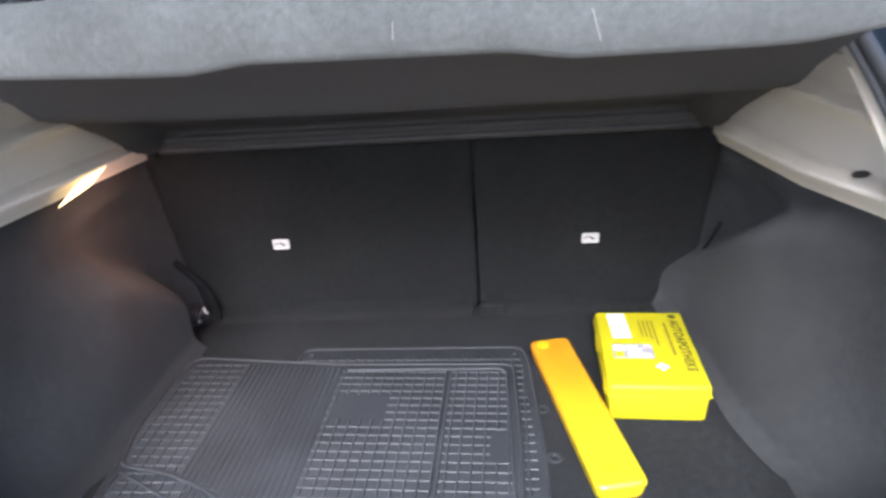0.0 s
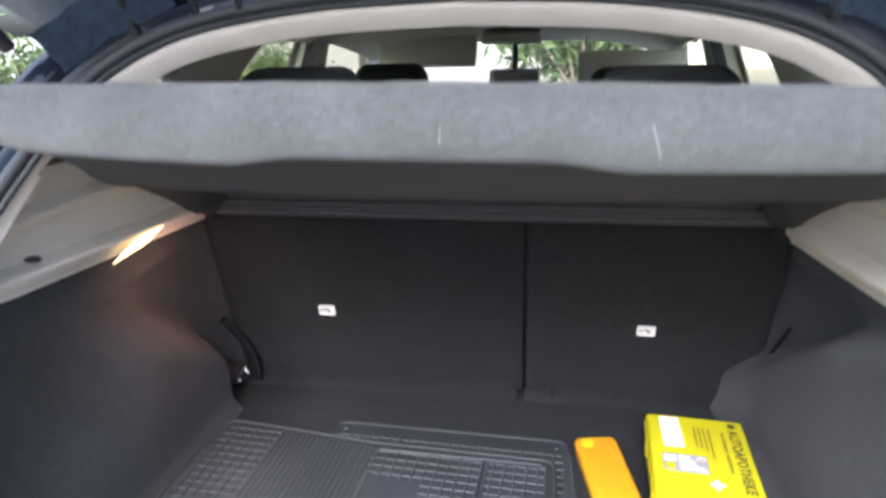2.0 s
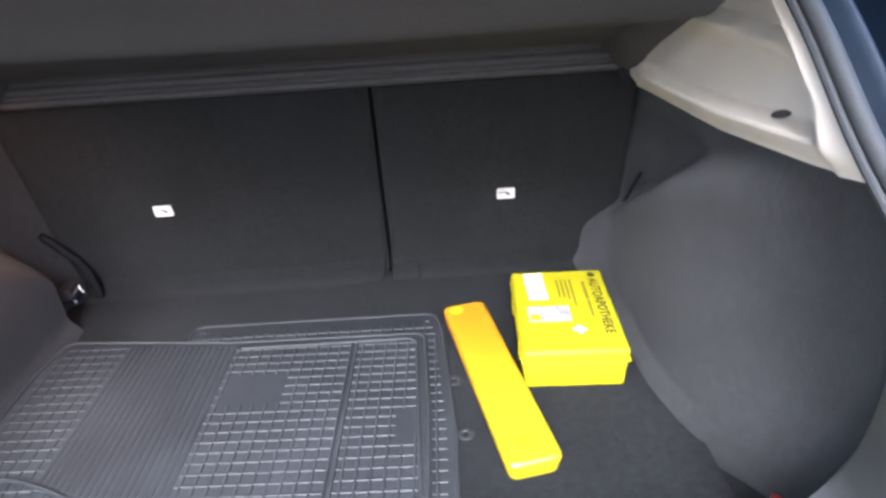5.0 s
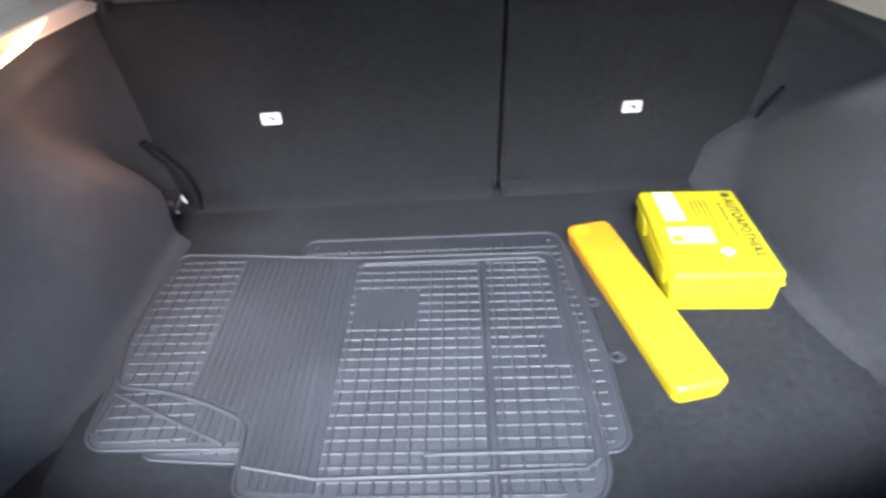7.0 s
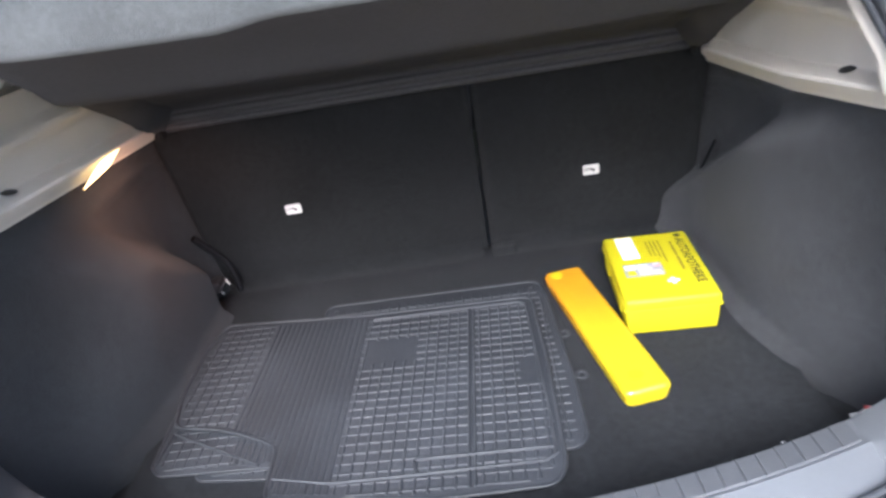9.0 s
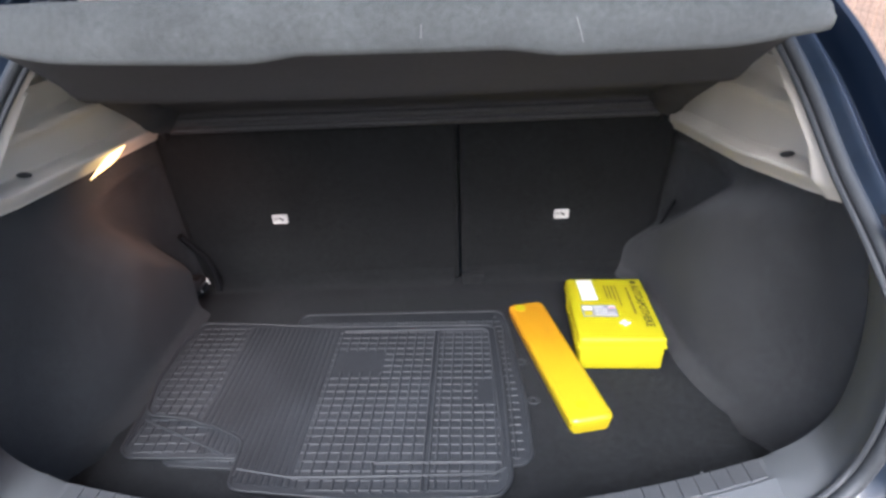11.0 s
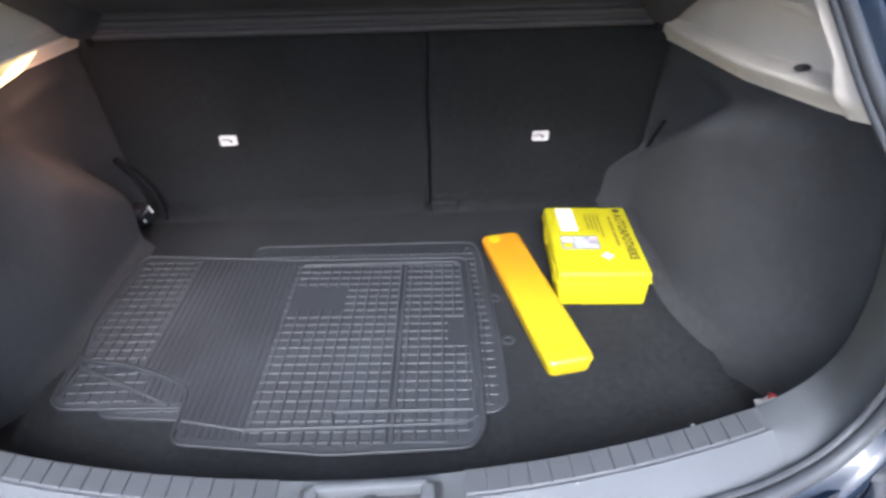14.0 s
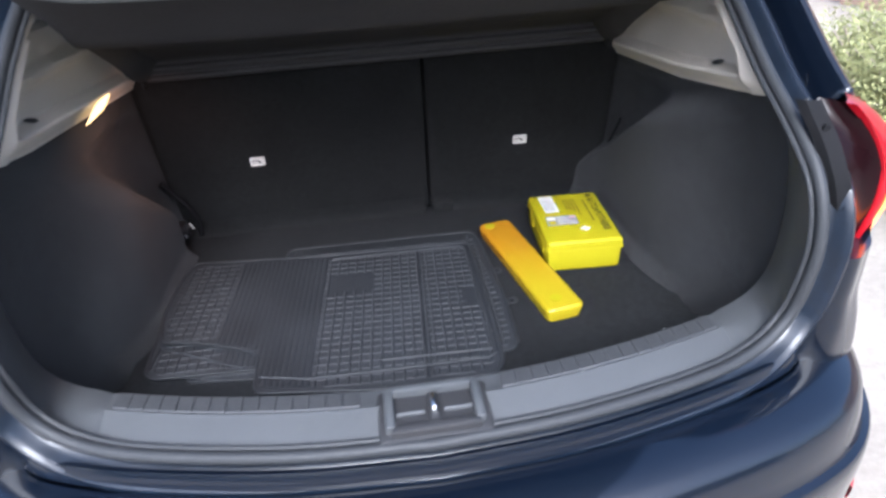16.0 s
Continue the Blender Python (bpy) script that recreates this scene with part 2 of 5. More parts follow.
def slab(outline, z0, z1, r=0.0, seg=2):
    """A flat plate over a plan outline, its rims rounded."""
    bm = bmesh.new()
    f = bm.faces.new([bm.verts.new((x, y, z0)) for x, y in outline])
    top = bmesh.ops.extrude_face_region(bm, geom=[f])["geom"]
    bmesh.ops.translate(bm, vec=(0, 0, z1 - z0), verts=[v for v in top if isinstance(v, bmesh.types.BMVert)])
    bmesh.ops.recalc_face_normals(bm, faces=bm.faces)
    if r:
        rim = [e for e in bm.edges if all(abs(v.co.z - z1) < 1e-6 for v in e.verts)]
        bmesh.ops.bevel(bm, geom=rim, offset=r, segments=seg, profile=0.5, affect="EDGES")
    return bm


def smooth_curve(points, steps=6):
    """Catmull-Rom through points."""
    p = [np.array(q, float) for q in points]
    p = [2 * p[0] - p[1]] + p + [2 * p[-1] - p[-2]]
    out = []
    for k in range(1, len(p) - 2):
        for s in range(steps):
            t = s / steps
            a, b, c, d = p[k - 1:k + 3]
            out.append(0.5 * (2 * b + (c - a) * t + (2 * a - 5 * b + 4 * c - d) * t ** 2 + (3 * b - a - 3 * c + d) * t ** 3))
    out.append(p[-2])
    return out


def round_outline(points, r, seg=4):
    """A plan outline with its corners rounded."""
    out = []
    n = len(points)
    for k in range(n):
        p, a, b = np.array(points[k]), np.array(points[k - 1]), np.array(points[(k + 1) % n])
        ra = min(r, 0.45 * np.linalg.norm(a - p), 0.45 * np.linalg.norm(b - p))
        s, e = p + ra * (a - p) / np.linalg.norm(a - p), p + ra * (b - p) / np.linalg.norm(b - p)
        for q in range(seg + 1):
            t = q / seg
            out.append(tuple((1 - t) ** 2 * s + 2 * t * (1 - t) * p + t * t * e))
    return out


def smooth01(v):
    v = min(max(v, 0.0), 1.0)
    return v * v * (3 - 2 * v)


# ---- the car's boot opening: one line round it, right half from the sill's middle to the roof's middle ----
FLOOR = 0.60
HALF = smooth_curve([(0, -0.052, 0.715), (0.2, -0.038, 0.715), (0.4, 0.0, 0.717), (0.5, 0.030, 0.729), (0.556, 0.050, 0.765), (0.574, 0.050, 0.83),
                     (0.582, 0.056, 0.90), (0.582, 0.085, 0.975), (0.578, 0.15, 1.034), (0.574, 0.247, 1.100), (0.568, 0.354, 1.187),
                     (0.552, 0.455, 1.265), (0.505, 0.525, 1.337), (0.40, 0.565, 1.390), (0.22, 0.588, 1.421), (0, 0.595, 1.431)], 5)
RING = HALF + [np.array((-p[0], p[1], p[2])) for p in HALF[-2:0:-1]]
MIDDLE = np.array((0, 0.25, 1.05))


def ring_frames():
    out = []
    n = len(RING)
    for k, p in enumerate(RING):
        t = RING[(k + 1) % n] - RING[k - 1]
        t /= np.linalg.norm(t)
        o = p - MIDDLE
        o -= t * (o @ t)
        o /= np.linalg.norm(o)
        w = np.cross(t, o)
        w = -w if w[1] > 0 else w
        out.append((p, o, w))
    return out


FRAMES = ring_frames()


def ring_loft(section, pick=lambda p: True, scale=lambda p: 1.0):
    """A band along the opening: section points are (outwards, towards the rear)."""
    rows = [[tuple(p + scale(p) * a * o + b * w) for a, b in section] for p, o, w in FRAMES if pick(p)]
    return rows


# ---- setting: ground, boot floor and side linings --------------------------------
def ground():
    s = 900
    v = [(-s, -s, 0), (s, -s, 0), (s, s, 0), (-s, s, 0)]
    tagged(mesh_part("ground", v, [(0, 1, 2, 3)], GROUND), "pale dusty gravel and concrete ground outdoors", "ground", kind="structure")


ground()

SILL_IN = lambda x: 0.057 + 0.112 * (x / 0.58) ** 2
SILL_MID = lambda x: 0.014 + 0.118 * (x / 0.6) ** 2
SILL_OUT = lambda x: -0.040 + 0.100 * (x / 0.57) ** 2
SILL_LIFT = lambda x: 0.008 * smooth01((abs(x) - 0.47) / 0.14)


def boot_floor():
    tub = joined([(-0.70, 0.70, 0.0, 1.0, 0.50, 0.572)])
    floor = part("floor", tub, FLOORCARPET)
    tagged(floor, "dark charcoal carpet boot floor with lift-out panel", "floor", kind="structure")
    xs = np.linspace(-0.553, 0.553, 25)
    outline = [(float(x), SILL_IN(float(x)) + 0.004) for x in xs]
    outline += [(0.556, 0.42), (0.585, 0.45), (0.585, 0.93), (-0.585, 0.93), (-0.585, 0.45), (-0.556, 0.42)]
    part("floor_panel", slab(outline, 0.573, FLOOR, 0.004), FLOORCARPET, floor, "charcoal needle-felt lift-out load floor panel")


boot_floor()


def wall_x(y, z, side=1):
    """The side lining: an upright upper part, and below a slanting crest the hump over the wheel."""
    crest = float(np.interp(y, [0.20, 0.36, 0.44, 0.60, 0.73, 0.87, 0.95], [0.99, 0.99, 0.985, 0.935, 0.850, 0.750, 0.68])) - (0.02 if side < 0 else 0.0)
    hump = smooth01((crest + 0.035 - z) / (0.075 if side > 0 else 0.12))
    if side < 0:
        hump *= 1 - smooth01((y - 0.782) / 0.035)
    rear = smooth01((y - 0.205 - 0.05 * smooth01((z - 0.72) / 0.2)) / 0.34)
    deep = 0.030 * (1 - smooth01((y - 0.22) / 0.16)) * (1 - 0.6 * smooth01((z - 0.75) / 0.3))
    foot = 0.024 * (1 - smooth01((z - 0.597) / 0.045)) ** 2 * smooth01((y - 0.30) / 0.10)
    recess = 0.030 * (1 - hump) * smooth01((y - 0.50) / 0.2) * (1 - smooth01((z - 0.93) / 0.05)) * (1 - smooth01((y - 0.86) / 0.05))
    return 0.602 - foot + deep + recess - 0.066 * hump * rear - 0.034 * smooth01((y - 0.80) / 0.12)


def trim_low(y):
    """Height of the lower edge of the pillar trim."""
    return float(np.interp(y, [0.20, 0.235, 0.33, 0.53, 0.87, 0.95], [1.062, 1.057, 1.040, 1.014, 0.996, 0.994]))


def side_lining(side, name):
    low = [p for p in HALF if p[2] > 0.74 and p[2] < 1.052 and p[0] > 0.5]
    m = 40
    cols = []
    for y in np.linspace(0.955, 0.215, 44):
        cols.append([(wall_x(y, z, side), y, z) for z in np.linspace(0.55, trim_low(y) + (0.010 if side > 0 else 0.024), m)])
    keep = np.array(cols[-1])
    t = np.linspace(0, 1, m)
    src = np.linspace(0, 1, len(low))
    ring = np.stack([np.interp(t, src, [p[k] for p in low]) for k in range(3)], 1)
    ring[:, 0] -= 0.004
    for b in (0.2, 0.4, 0.52, 0.6, 0.7, 0.8, 0.92, 1.0):
        c = keep * (1 - b) + ring * b
        c[:, 0] += 0.034 * math.sin(math.pi * b) ** 0.6 * (1 - 0.5 * t)
        cols.append([tuple(p) for p in c])
    cols = [[(side * x, y, z) for x, y, z in c] for c in cols]
    v, f = loft(cols)
    ob = mesh_part(name, v, f, CARPET, sharp=60)
    # gives the lining its thickness, away from the boot
    s = ob.modifiers.new("thickness", "SOLIDIFY")
    s.thickness, s.offset = 0.006, 1
    tagged(ob, "charcoal moulded carpet side lining bulging over the wheel arch", "wall", kind="structure")
    return ob


side_lining(-1, "wall_left")
side_lining(1, "wall_right")

# ---- load sill, latch and seal ------------------------------------------------------
def load_sill():
    top = thing("load_sill_trim", "scuffed grey moulded plastic load sill trim with ridged inner band", "sill trim", (0, 0, 0.6))
    rows = []
    for x in np.linspace(-0.48, 0.48, 51):
        i, m, o, u = SILL_IN(x), SILL_MID(x), SILL_OUT(x), SILL_LIFT(x)
        rows.append([(x, i + 0.012, 0.56), (x, i + 0.007, 0.69 + u), (x, i + 0.001, 0.722 + u), (x, i - 0.005, 0.729 + u), (x, m + 0.006, 0.730 + u),
                     (x, m, 0.733 + u), (x, m - 0.005, 0.731 + u), (x, 0.5 * (m + o), 0.724 + u), (x, o + 0.004, 0.714 + u * 0.8), (x, o - 0.004, 0.69)])
    v, f = loft(rows)
    body = mesh_part("panel", v, f, SILL, top, sharp=40)
    body.matrix_parent_inverse = Matrix.Translation((0, 0, -0.6))
    # the ends sweep up beside the seal
    inner = smooth_curve([(0.48, SILL_IN(0.48), 0.729), (0.530, 0.152, 0.732), (0.572, 0.170, 0.742), (0.598, 0.178, 0.770), (0.607, 0.178, 0.815), (0.611, 0.182, 0.88), (0.612, 0.200, 0.96), (0.607, 0.230, 1.035), (0.598, 0.255, 1.085)], 4)
    outer = smooth_curve([(0.48, SILL_OUT(0.48), 0.718), (0.510, 0.034, 0.732), (0.540, 0.044, 0.748), (0.555, 0.050, 0.770), (0.565, 0.050, 0.800), (0.575, 0.053, 0.86), (0.578, 0.075, 0.95), (0.574, 0.142, 1.026), (0.570, 0.205, 1.070)], 4)
    for s in (-1, 1):
        x = s * 0.48
        i, m, o, u = SILL_IN(x), SILL_MID(x), SILL_OUT(x), SILL_LIFT(x)
        first = [(x, i + 0.012, 0.56), (x, i + 0.007, 0.69 + u), (x, i + 0.001, 0.722 + u), (x, i - 0.005, 0.729 + u), (x, m + 0.006, 0.730 + u),
                 (x, m, 0.733 + u), (x, m - 0.005, 0.731 + u), (x, 0.5 * (m + o), 0.724 + u), (x, o + 0.004, 0.714 + u * 0.8), (x, o - 0.004, 0.69)]
        rows = [first]
        for k, (q, p) in enumerate(zip(inner[2:], outer[2:])):
            turn = smooth01(k / 9)
            drop = np.array((0.04 * turn, 0.006 + 0.01 * turn, -0.13 * (1 - turn)))
            row = [q + drop, q + 0.25 * drop + np.array((0, 0.002, 0))]
            for t in (0.02, 0.07, 0.42, 0.50, 0.55, 0.75, 0.97, 1.0):
                w = q * (1 - t) + p * t
                swell = 0.007 * math.sin(math.pi * min(t / 0.97, 1.0))
                w = w + swell * np.array((-turn, 0, 1 - turn))
                row.append(w)
            rows.append([(s * a, b, c) for a, b, c in row])
        v, f = loft(rows)
        mesh_part("end_piece", v, f, SILL, top, "", 40).matrix_parent_inverse = Matrix.Translation((0, 0, -0.6))
    for s in (-1, 1):
        x = 0.105
        while x < 0.46:
            a, b = s * x, s * (x + 0.0236)
            q = []
            for w in (a, b):
                i, m, u = SILL_IN(w) - 0.001, SILL_MID(w) + 0.004, SILL_LIFT(w) + (0.0006 if w == a else 0.0)
                q.append([(w, i, 0.7215 + u), (w, i - 0.004, 0.7312 + u), (w, m + 0.003, 0.7322 + u), (w, m, 0.7295 + u)])
            vv, ff = loft(q)
            rib = mesh_part("ridge", vv, ff + [(0, 1, 2, 3), (4, 5, 6, 7)], SILLRIB, top)
            rib.matrix_parent_inverse = Matrix.Translation((0, 0, -0.6))
            x += 0.0245
    # small white chips along the edges
    rng = random.Random(12)
    for k in range(11):
        x = rng.choice((-1, 1)) * rng.uniform(0.12, 0.52)
        y = SILL_IN(x) - 0.003 if rng.random() < 0.5 else SILL_MID(x) - 0.002
        chip = rounded(rng.uniform(0.0015, 0.004), rng.uniform(0.0008, 0.0016), 0.0010, 0.0004, 1, pose(x, y, (0.1322 if y > SILL_MID(x) else 0.1335) + SILL_LIFT(x), 0, 0, rng.uniform(0, 180)))
        part("chip", chip, SCUFF, top, "small pale chip in the plastic")
    return top


load_sill()


def latch():
    top = thing("boot_latch", "dark plastic latch surround with bright steel striker loop", "latch", (0, 0, 0.728))
    part("base", rounded(0.16, 0.094, 0.02, 0.006, 2, pose(0, -0.004, -0.006, 5, 0, 0)), DARKPLASTIC, top)
    for x0, x1 in ((-0.07, -0.056), (0.056, 0.07)):
        part("side_rim", rounded(x1 - x0, 0.07, 0.022, 0.004, 2, pose((x0 + x1) / 2, -0.004, 0.008, 5, 0, 0)), SILL, top)
    part("back_rim", rounded(0.126, 0.012, 0.022, 0.004, 2, pose(0, 0.031, 0.010)), SILL, top)
    part("front_rim", rounded(0.126, 0.016, 0.018, 0.004, 2, pose(0, -0.038, 0.004)), DARKPLASTIC, top)
    part("divider", rounded(0.016, 0.058, 0.012, 0.003, 2, pose(0, -0.004, 0.006)), DARKPLASTIC, top)
    for x in (-0.034, 0.034):
        part("slat", rounded(0.042, 0.006, 0.008, 0.002, 1, pose(x, -0.008, 0.006)), SILL, top)
    v, f = tube(smooth_curve([(0, 0.012, 0.004), (0, 0.012, 0.018), (0, 0.004, 0.024), (0, -0.012, 0.022), (0, -0.018, 0.014), (0, -0.018, 0.0)], 5), 0.0035)
    part_ob = mesh_part("striker", v, f, CHROME, top, "bright steel striker loop")
    return top


latch()


def opening_seal():
    top = thing("opening_seal", "black ribbed rubber seal round the boot opening", "seal", (0, -0.05, 0.7))
    move = Matrix.Translation((0, 0.05, -0.7))
    pts = [tuple(p + 0.002 * w) for p, o, w in FRAMES]
    v, f = tube(pts, 0.0095, 12, True)
    mesh_part("bulb", v, f, SEAL, top).matrix_parent_inverse = move
    pts = [tuple(p - 0.012 * o - 0.004 * w) for p, o, w in FRAMES]
    v, f = tube(pts, 0.0045, 8, True)
    mesh_part("inner_lip", v, f, SEAL, top).matrix_parent_inverse = move
    # short ribs along the lower right corner, as on a zip
    rib = []
    k = 0
    for a, b in zip(FRAMES[8:26], FRAMES[9:27]):
        for t in (0.0, 0.33, 0.66):
            p = a[0] * (1 - t) + b[0] * t
            rib.append((p, a[1], a[2]))
    bm = bmesh.new()
    for p, o, w in rib:
        c = bmesh.ops.create_cube(bm, size=1)["verts"]
        bmesh.ops.scale(bm, vec=(0.003, 0.003, 0.006), verts=c)
        bmesh.ops.translate(bm, vec=tuple(p + 0.008 * w + 0.004 * o), verts=c)
    part("zip_ribs", bm, SILL, top).matrix_parent_inverse = move
    return top


opening_seal()


# ---- body of the car -------------------------------------------------------------------
car = thing("car_body", "glossy dark blue hatchback body with the tailgate open", "car", (0, 0, 0))


def flange():
    rows = ring_loft([(0.004, -0.010), (0.008, -0.016), (0.013, -0.0190), (0.019, -0.0188), (0.026, -0.0155), (0.034, -0.0100), (0.041, -0.0060), (0.046, -0.0058), (0.050, -0.009), (0.054, -0.018), (0.057, -0.036)])
    rows.append(rows[0])
    v, f = loft(rows)
    mesh_part("opening_flange", v, f, FLANGEPAINT, car, "dark blue painted flange round the boot opening")


flange()

PLAN = smooth_curve([(0, -0.056), (0.2, -0.043), (0.4, -0.004), (0.52, 0.032), (0.585, 0.07), (0.628, 0.14), (0.648, 0.26), (0.655, 0.5), (0.657, 0.9), (0.657, 1.5)], 5)
PLAN = [np.array((-p[0], p[1])) for p in PLAN[:0:-1]] + PLAN


def plan_normals():
    out = []
    for k, p in enumerate(PLAN):
        t = PLAN[min(k + 1, len(PLAN) - 1)] - PLAN[max(k - 1, 0)]
        n = np.array((t[1], -t[0]))
        out.append(n / np.linalg.norm(n))
    return out


PN = plan_normals()


def around(profile, keep=lambda p: True):
    """A skin round the tail: profile points are (outwards, height)."""
    return [[(*(p + d * n), z) for d, z in profile] for p, n in zip(PLAN, PN) if keep(p)]


def tail_skins():
    v, f = loft(around([(0.0, 0.69), (0.006, 0.702), (0.014, 0.704), (0.020, 0.694), (0.022, 0.676)]))
    mesh_part("rear_panel", v, f, PAINT, car, "dark blue painted rear panel lip below the seal")
    v, f = loft(around([(0.018, 0.664), (0.024, 0.672), (0.034, 0.675), (0.070, 0.668), (0.094, 0.662), (0.110, 0.650), (0.119, 0.632), (0.126, 0.60), (0.129, 0.584), (0.131, 0.579),
                        (0.1415, 0.575), (0.1445, 0.570), (0.146, 0.555), (0.146, 0.53), (0.142, 0.45), (0.13, 0.36), (0.10, 0.27), (0.05, 0.23)]))
    mesh_part("bumper", v, f, PAINT, car, "dark blue rear bumper with a long moulded crease")


tail_skins()


def lean_x(z):
    return 0.70 - 0.42 * max(z - 1.05, 0)


def quarter_panel(side):
    for z0, z1, start in ((0.665, 0.862, -1), (0.862, 1.11, 0.30)):
        rows = []
        for z in np.linspace(z0, z1, 9):
            edge = min(HALF, key=lambda p: abs(p[2] - max(z, 0.76)) + (10 if p[0] < 0.5 else 0))
            y0 = edge[1] - 0.002
            x0 = 0.622 + 0.034 * smooth01((z - 1.06) / 0.05)
            cap = lean_x(z) + (0.085 if start < 0 else 0.045)
            d = 0.020 * (1 - smooth01((z - 0.665) / 0.14))
            low = 1 - smooth01((z - 0.675) / 0.03)
            pts = smooth_curve([(x0 - 0.032 - 0.098 * low, y0 + 0.040 - 0.020 * low), (x0 - 0.022 - 0.028 * low, y0 + 0.024 - 0.010 * low), (x0 - 0.006, y0 + 0.004), (x0 + 0.024, y0 - 0.002), (0.672 + d, y0 + 0.016), (0.694 + d, y0 + 0.034), (0.717 + d, y0 + 0.072), (0.738 + d, y0 + 0.15),
                                (0.762 + d, 0.40), (0.778 + d, 0.9), (0.78 + d, 1.5)], 4)
            pts = [(side * min(x, cap), y, z) for x, y in pts if y < 0.95]
            rows.append(pts if start < 0 else pts[-14:])
        if start < 0:
            # ledge under the lamp
            rows.append([(side * max(side * x - 0.05, 0.632), y + 0.02, z1 + 0.002) for x, y, z in rows[-1]])
        v, f = loft(rows)
        mesh_part("quarter_panel", v, f, PAINT, car, "dark blue rear quarter panel beside the opening")


quarter_panel(-1)
quarter_panel(1)


def upper_pillars():
    """The painted pillars and the roof's rear edge, with the water channel in front of them."""
    rows = ring_loft([(0.056, -0.030), (0.060, -0.040), (0.076, -0.041), (0.084, -0.024), (0.092, -0.008), (0.100, 0.000), (0.108, 0.001), (0.117, -0.006), (0.126, -0.020), (0.134, -0.045), (0.138, -0.09), (0.139, -0.16)],
                     lambda p: p[2] > 1.06)
    def rounded_end(row, before):
        """Rows that close the end of the pillar with a soft nose."""
        r, b = np.array(row), np.array(before)
        way = (r - b).mean(0)
        way /= np.linalg.norm(way)
        mid = r[3:9].mean(0)
        return [[tuple(q) for q in mid + (r - mid) * k + way * d] for k, d in ((0.985, 0.006), (0.93, 0.012), (0.80, 0.017), (0.55, 0.020), (0.1, 0.021))]

    rows = rounded_end(rows[0], rows[1])[::-1] + rows + rounded_end(rows[-1], rows[-2])
    v, f = loft(rows)
    mesh_part("pillar_and_roof_edge", v, f, PAINT, car, "dark blue painted rear pillars and roof edge with a drip channel")


upper_pillars()


def tail_light(side):
    """A red cluster wrapped round the corner: a dark side towards the opening, the red lens outside."""
    zs = np.linspace(0.862, 1.078, 12)
    inner = lambda z: (float(np.interp(z, [0.86, 0.91, 0.985, 1.058, 1.085], [0.646, 0.640, 0.622, 0.602, 0.596])), float(np.interp(z, [0.86, 0.97, 1.03, 1.078], [0.072, 0.085, 0.110, 0.150])))
    outer = lambda z: (float(np.interp(z, [0.86, 0.894, 0.931, 0.977, 1.022, 1.054, 1.085], [0.681, 0.687, 0.690, 0.689, 0.669, 0.645, 0.616])), float(np.interp(z, [0.86, 0.93, 1.0, 1.078], [0.105, 0.095, 0.098, 0.112])))
    rows = []
    for z in zs:
        a, b = inner(z), outer(z)
        rows.append([(side * (a[0] * (1 - t) + b[0] * t), a[1] * (1 - t) + b[1] * t + 0.006 * math.sin(math.pi * t), z) for t in np.linspace(0, 1, 6)])
    v, f = loft(rows)
    ob = mesh_part("tail_light", v, f, DARKLENS, car, "tail lamp cluster, dark inside face, red outer lens, lit amber below")
    lens = []
    for z in zs:
        b = outer(z)
        e = math.sin(math.pi * (0.004 + 0.992 * (z - 0.862) / 0.216)) ** 0.5
        pts = smooth_curve([(b[0] - 0.004, b[1] + 0.004), (b[0] + 0.004, b[1] - 0.006), (b[0] + 0.016 * e, b[1] - 0.006 + 0.004 * e), (b[0] + 0.055 * e, b[1] + 0.035 * e), (b[0] + 0.09 * e, b[1] + 0.11 * e), (b[0] + 0.11 * e, b[1] + 0.22 * e)], 4)
        lens.append([(side * x, y, z) for x, y in pts])
    v, f = loft(lens)
    n = len(lens[0])
    f += [tuple(range(n)), tuple(range(11 * n, 12 * n))]
    mesh_part("red_lens", v, f, REDLENS, ob, "glossy red outer lens")
    if side > 0:
        v, f = loft([[(x + 0.002, y - 0.004, z) for x, y, z in row[5:]] for row in lens[1:5]])
        mesh_part("indicator_lens", v, f, LITRED, ob, "glowing amber indicator lens")
    rows = [[(side * x, y, z) for x, y in ((inner(z)[0] - 0.03, inner(z)[1] + 0.006), (inner(z)[0] - 0.022, inner(z)[1] - 0.008), (inner(z)[0] + 0.001, inner(z)[1] - 0.010), (inner(z)[0] + 0.006, inner(z)[1] + 0.004))] for z in zs]
    v, f = loft(rows)
    mesh_part("lamp_housing", v, f, HOUSING, ob, "dark grey plastic edge of the lamp housing")
    for z in (0.885, 0.935, 1.045):
        x, y = inner(z)
        v, f = tube([(side * (x - 0.012), y - 0.006, z), (side * (x - 0.012), y - 0.0125, z)], 0.0055, 12)
        mesh_part("screw_cap", v, f, HOUSING, car)
    v, f = loft(around([(0.138, 0.424), (0.1455, 0.427), (0.1475, 0.444), (0.1475, 0.456), (0.140, 0.460)], lambda p: 0.575 < side * p[0] < 0.640))
    mesh_part("reflector", v, f, REDLENS, car, "red bumper reflector")


tail_light(-1)
tail_light(1)


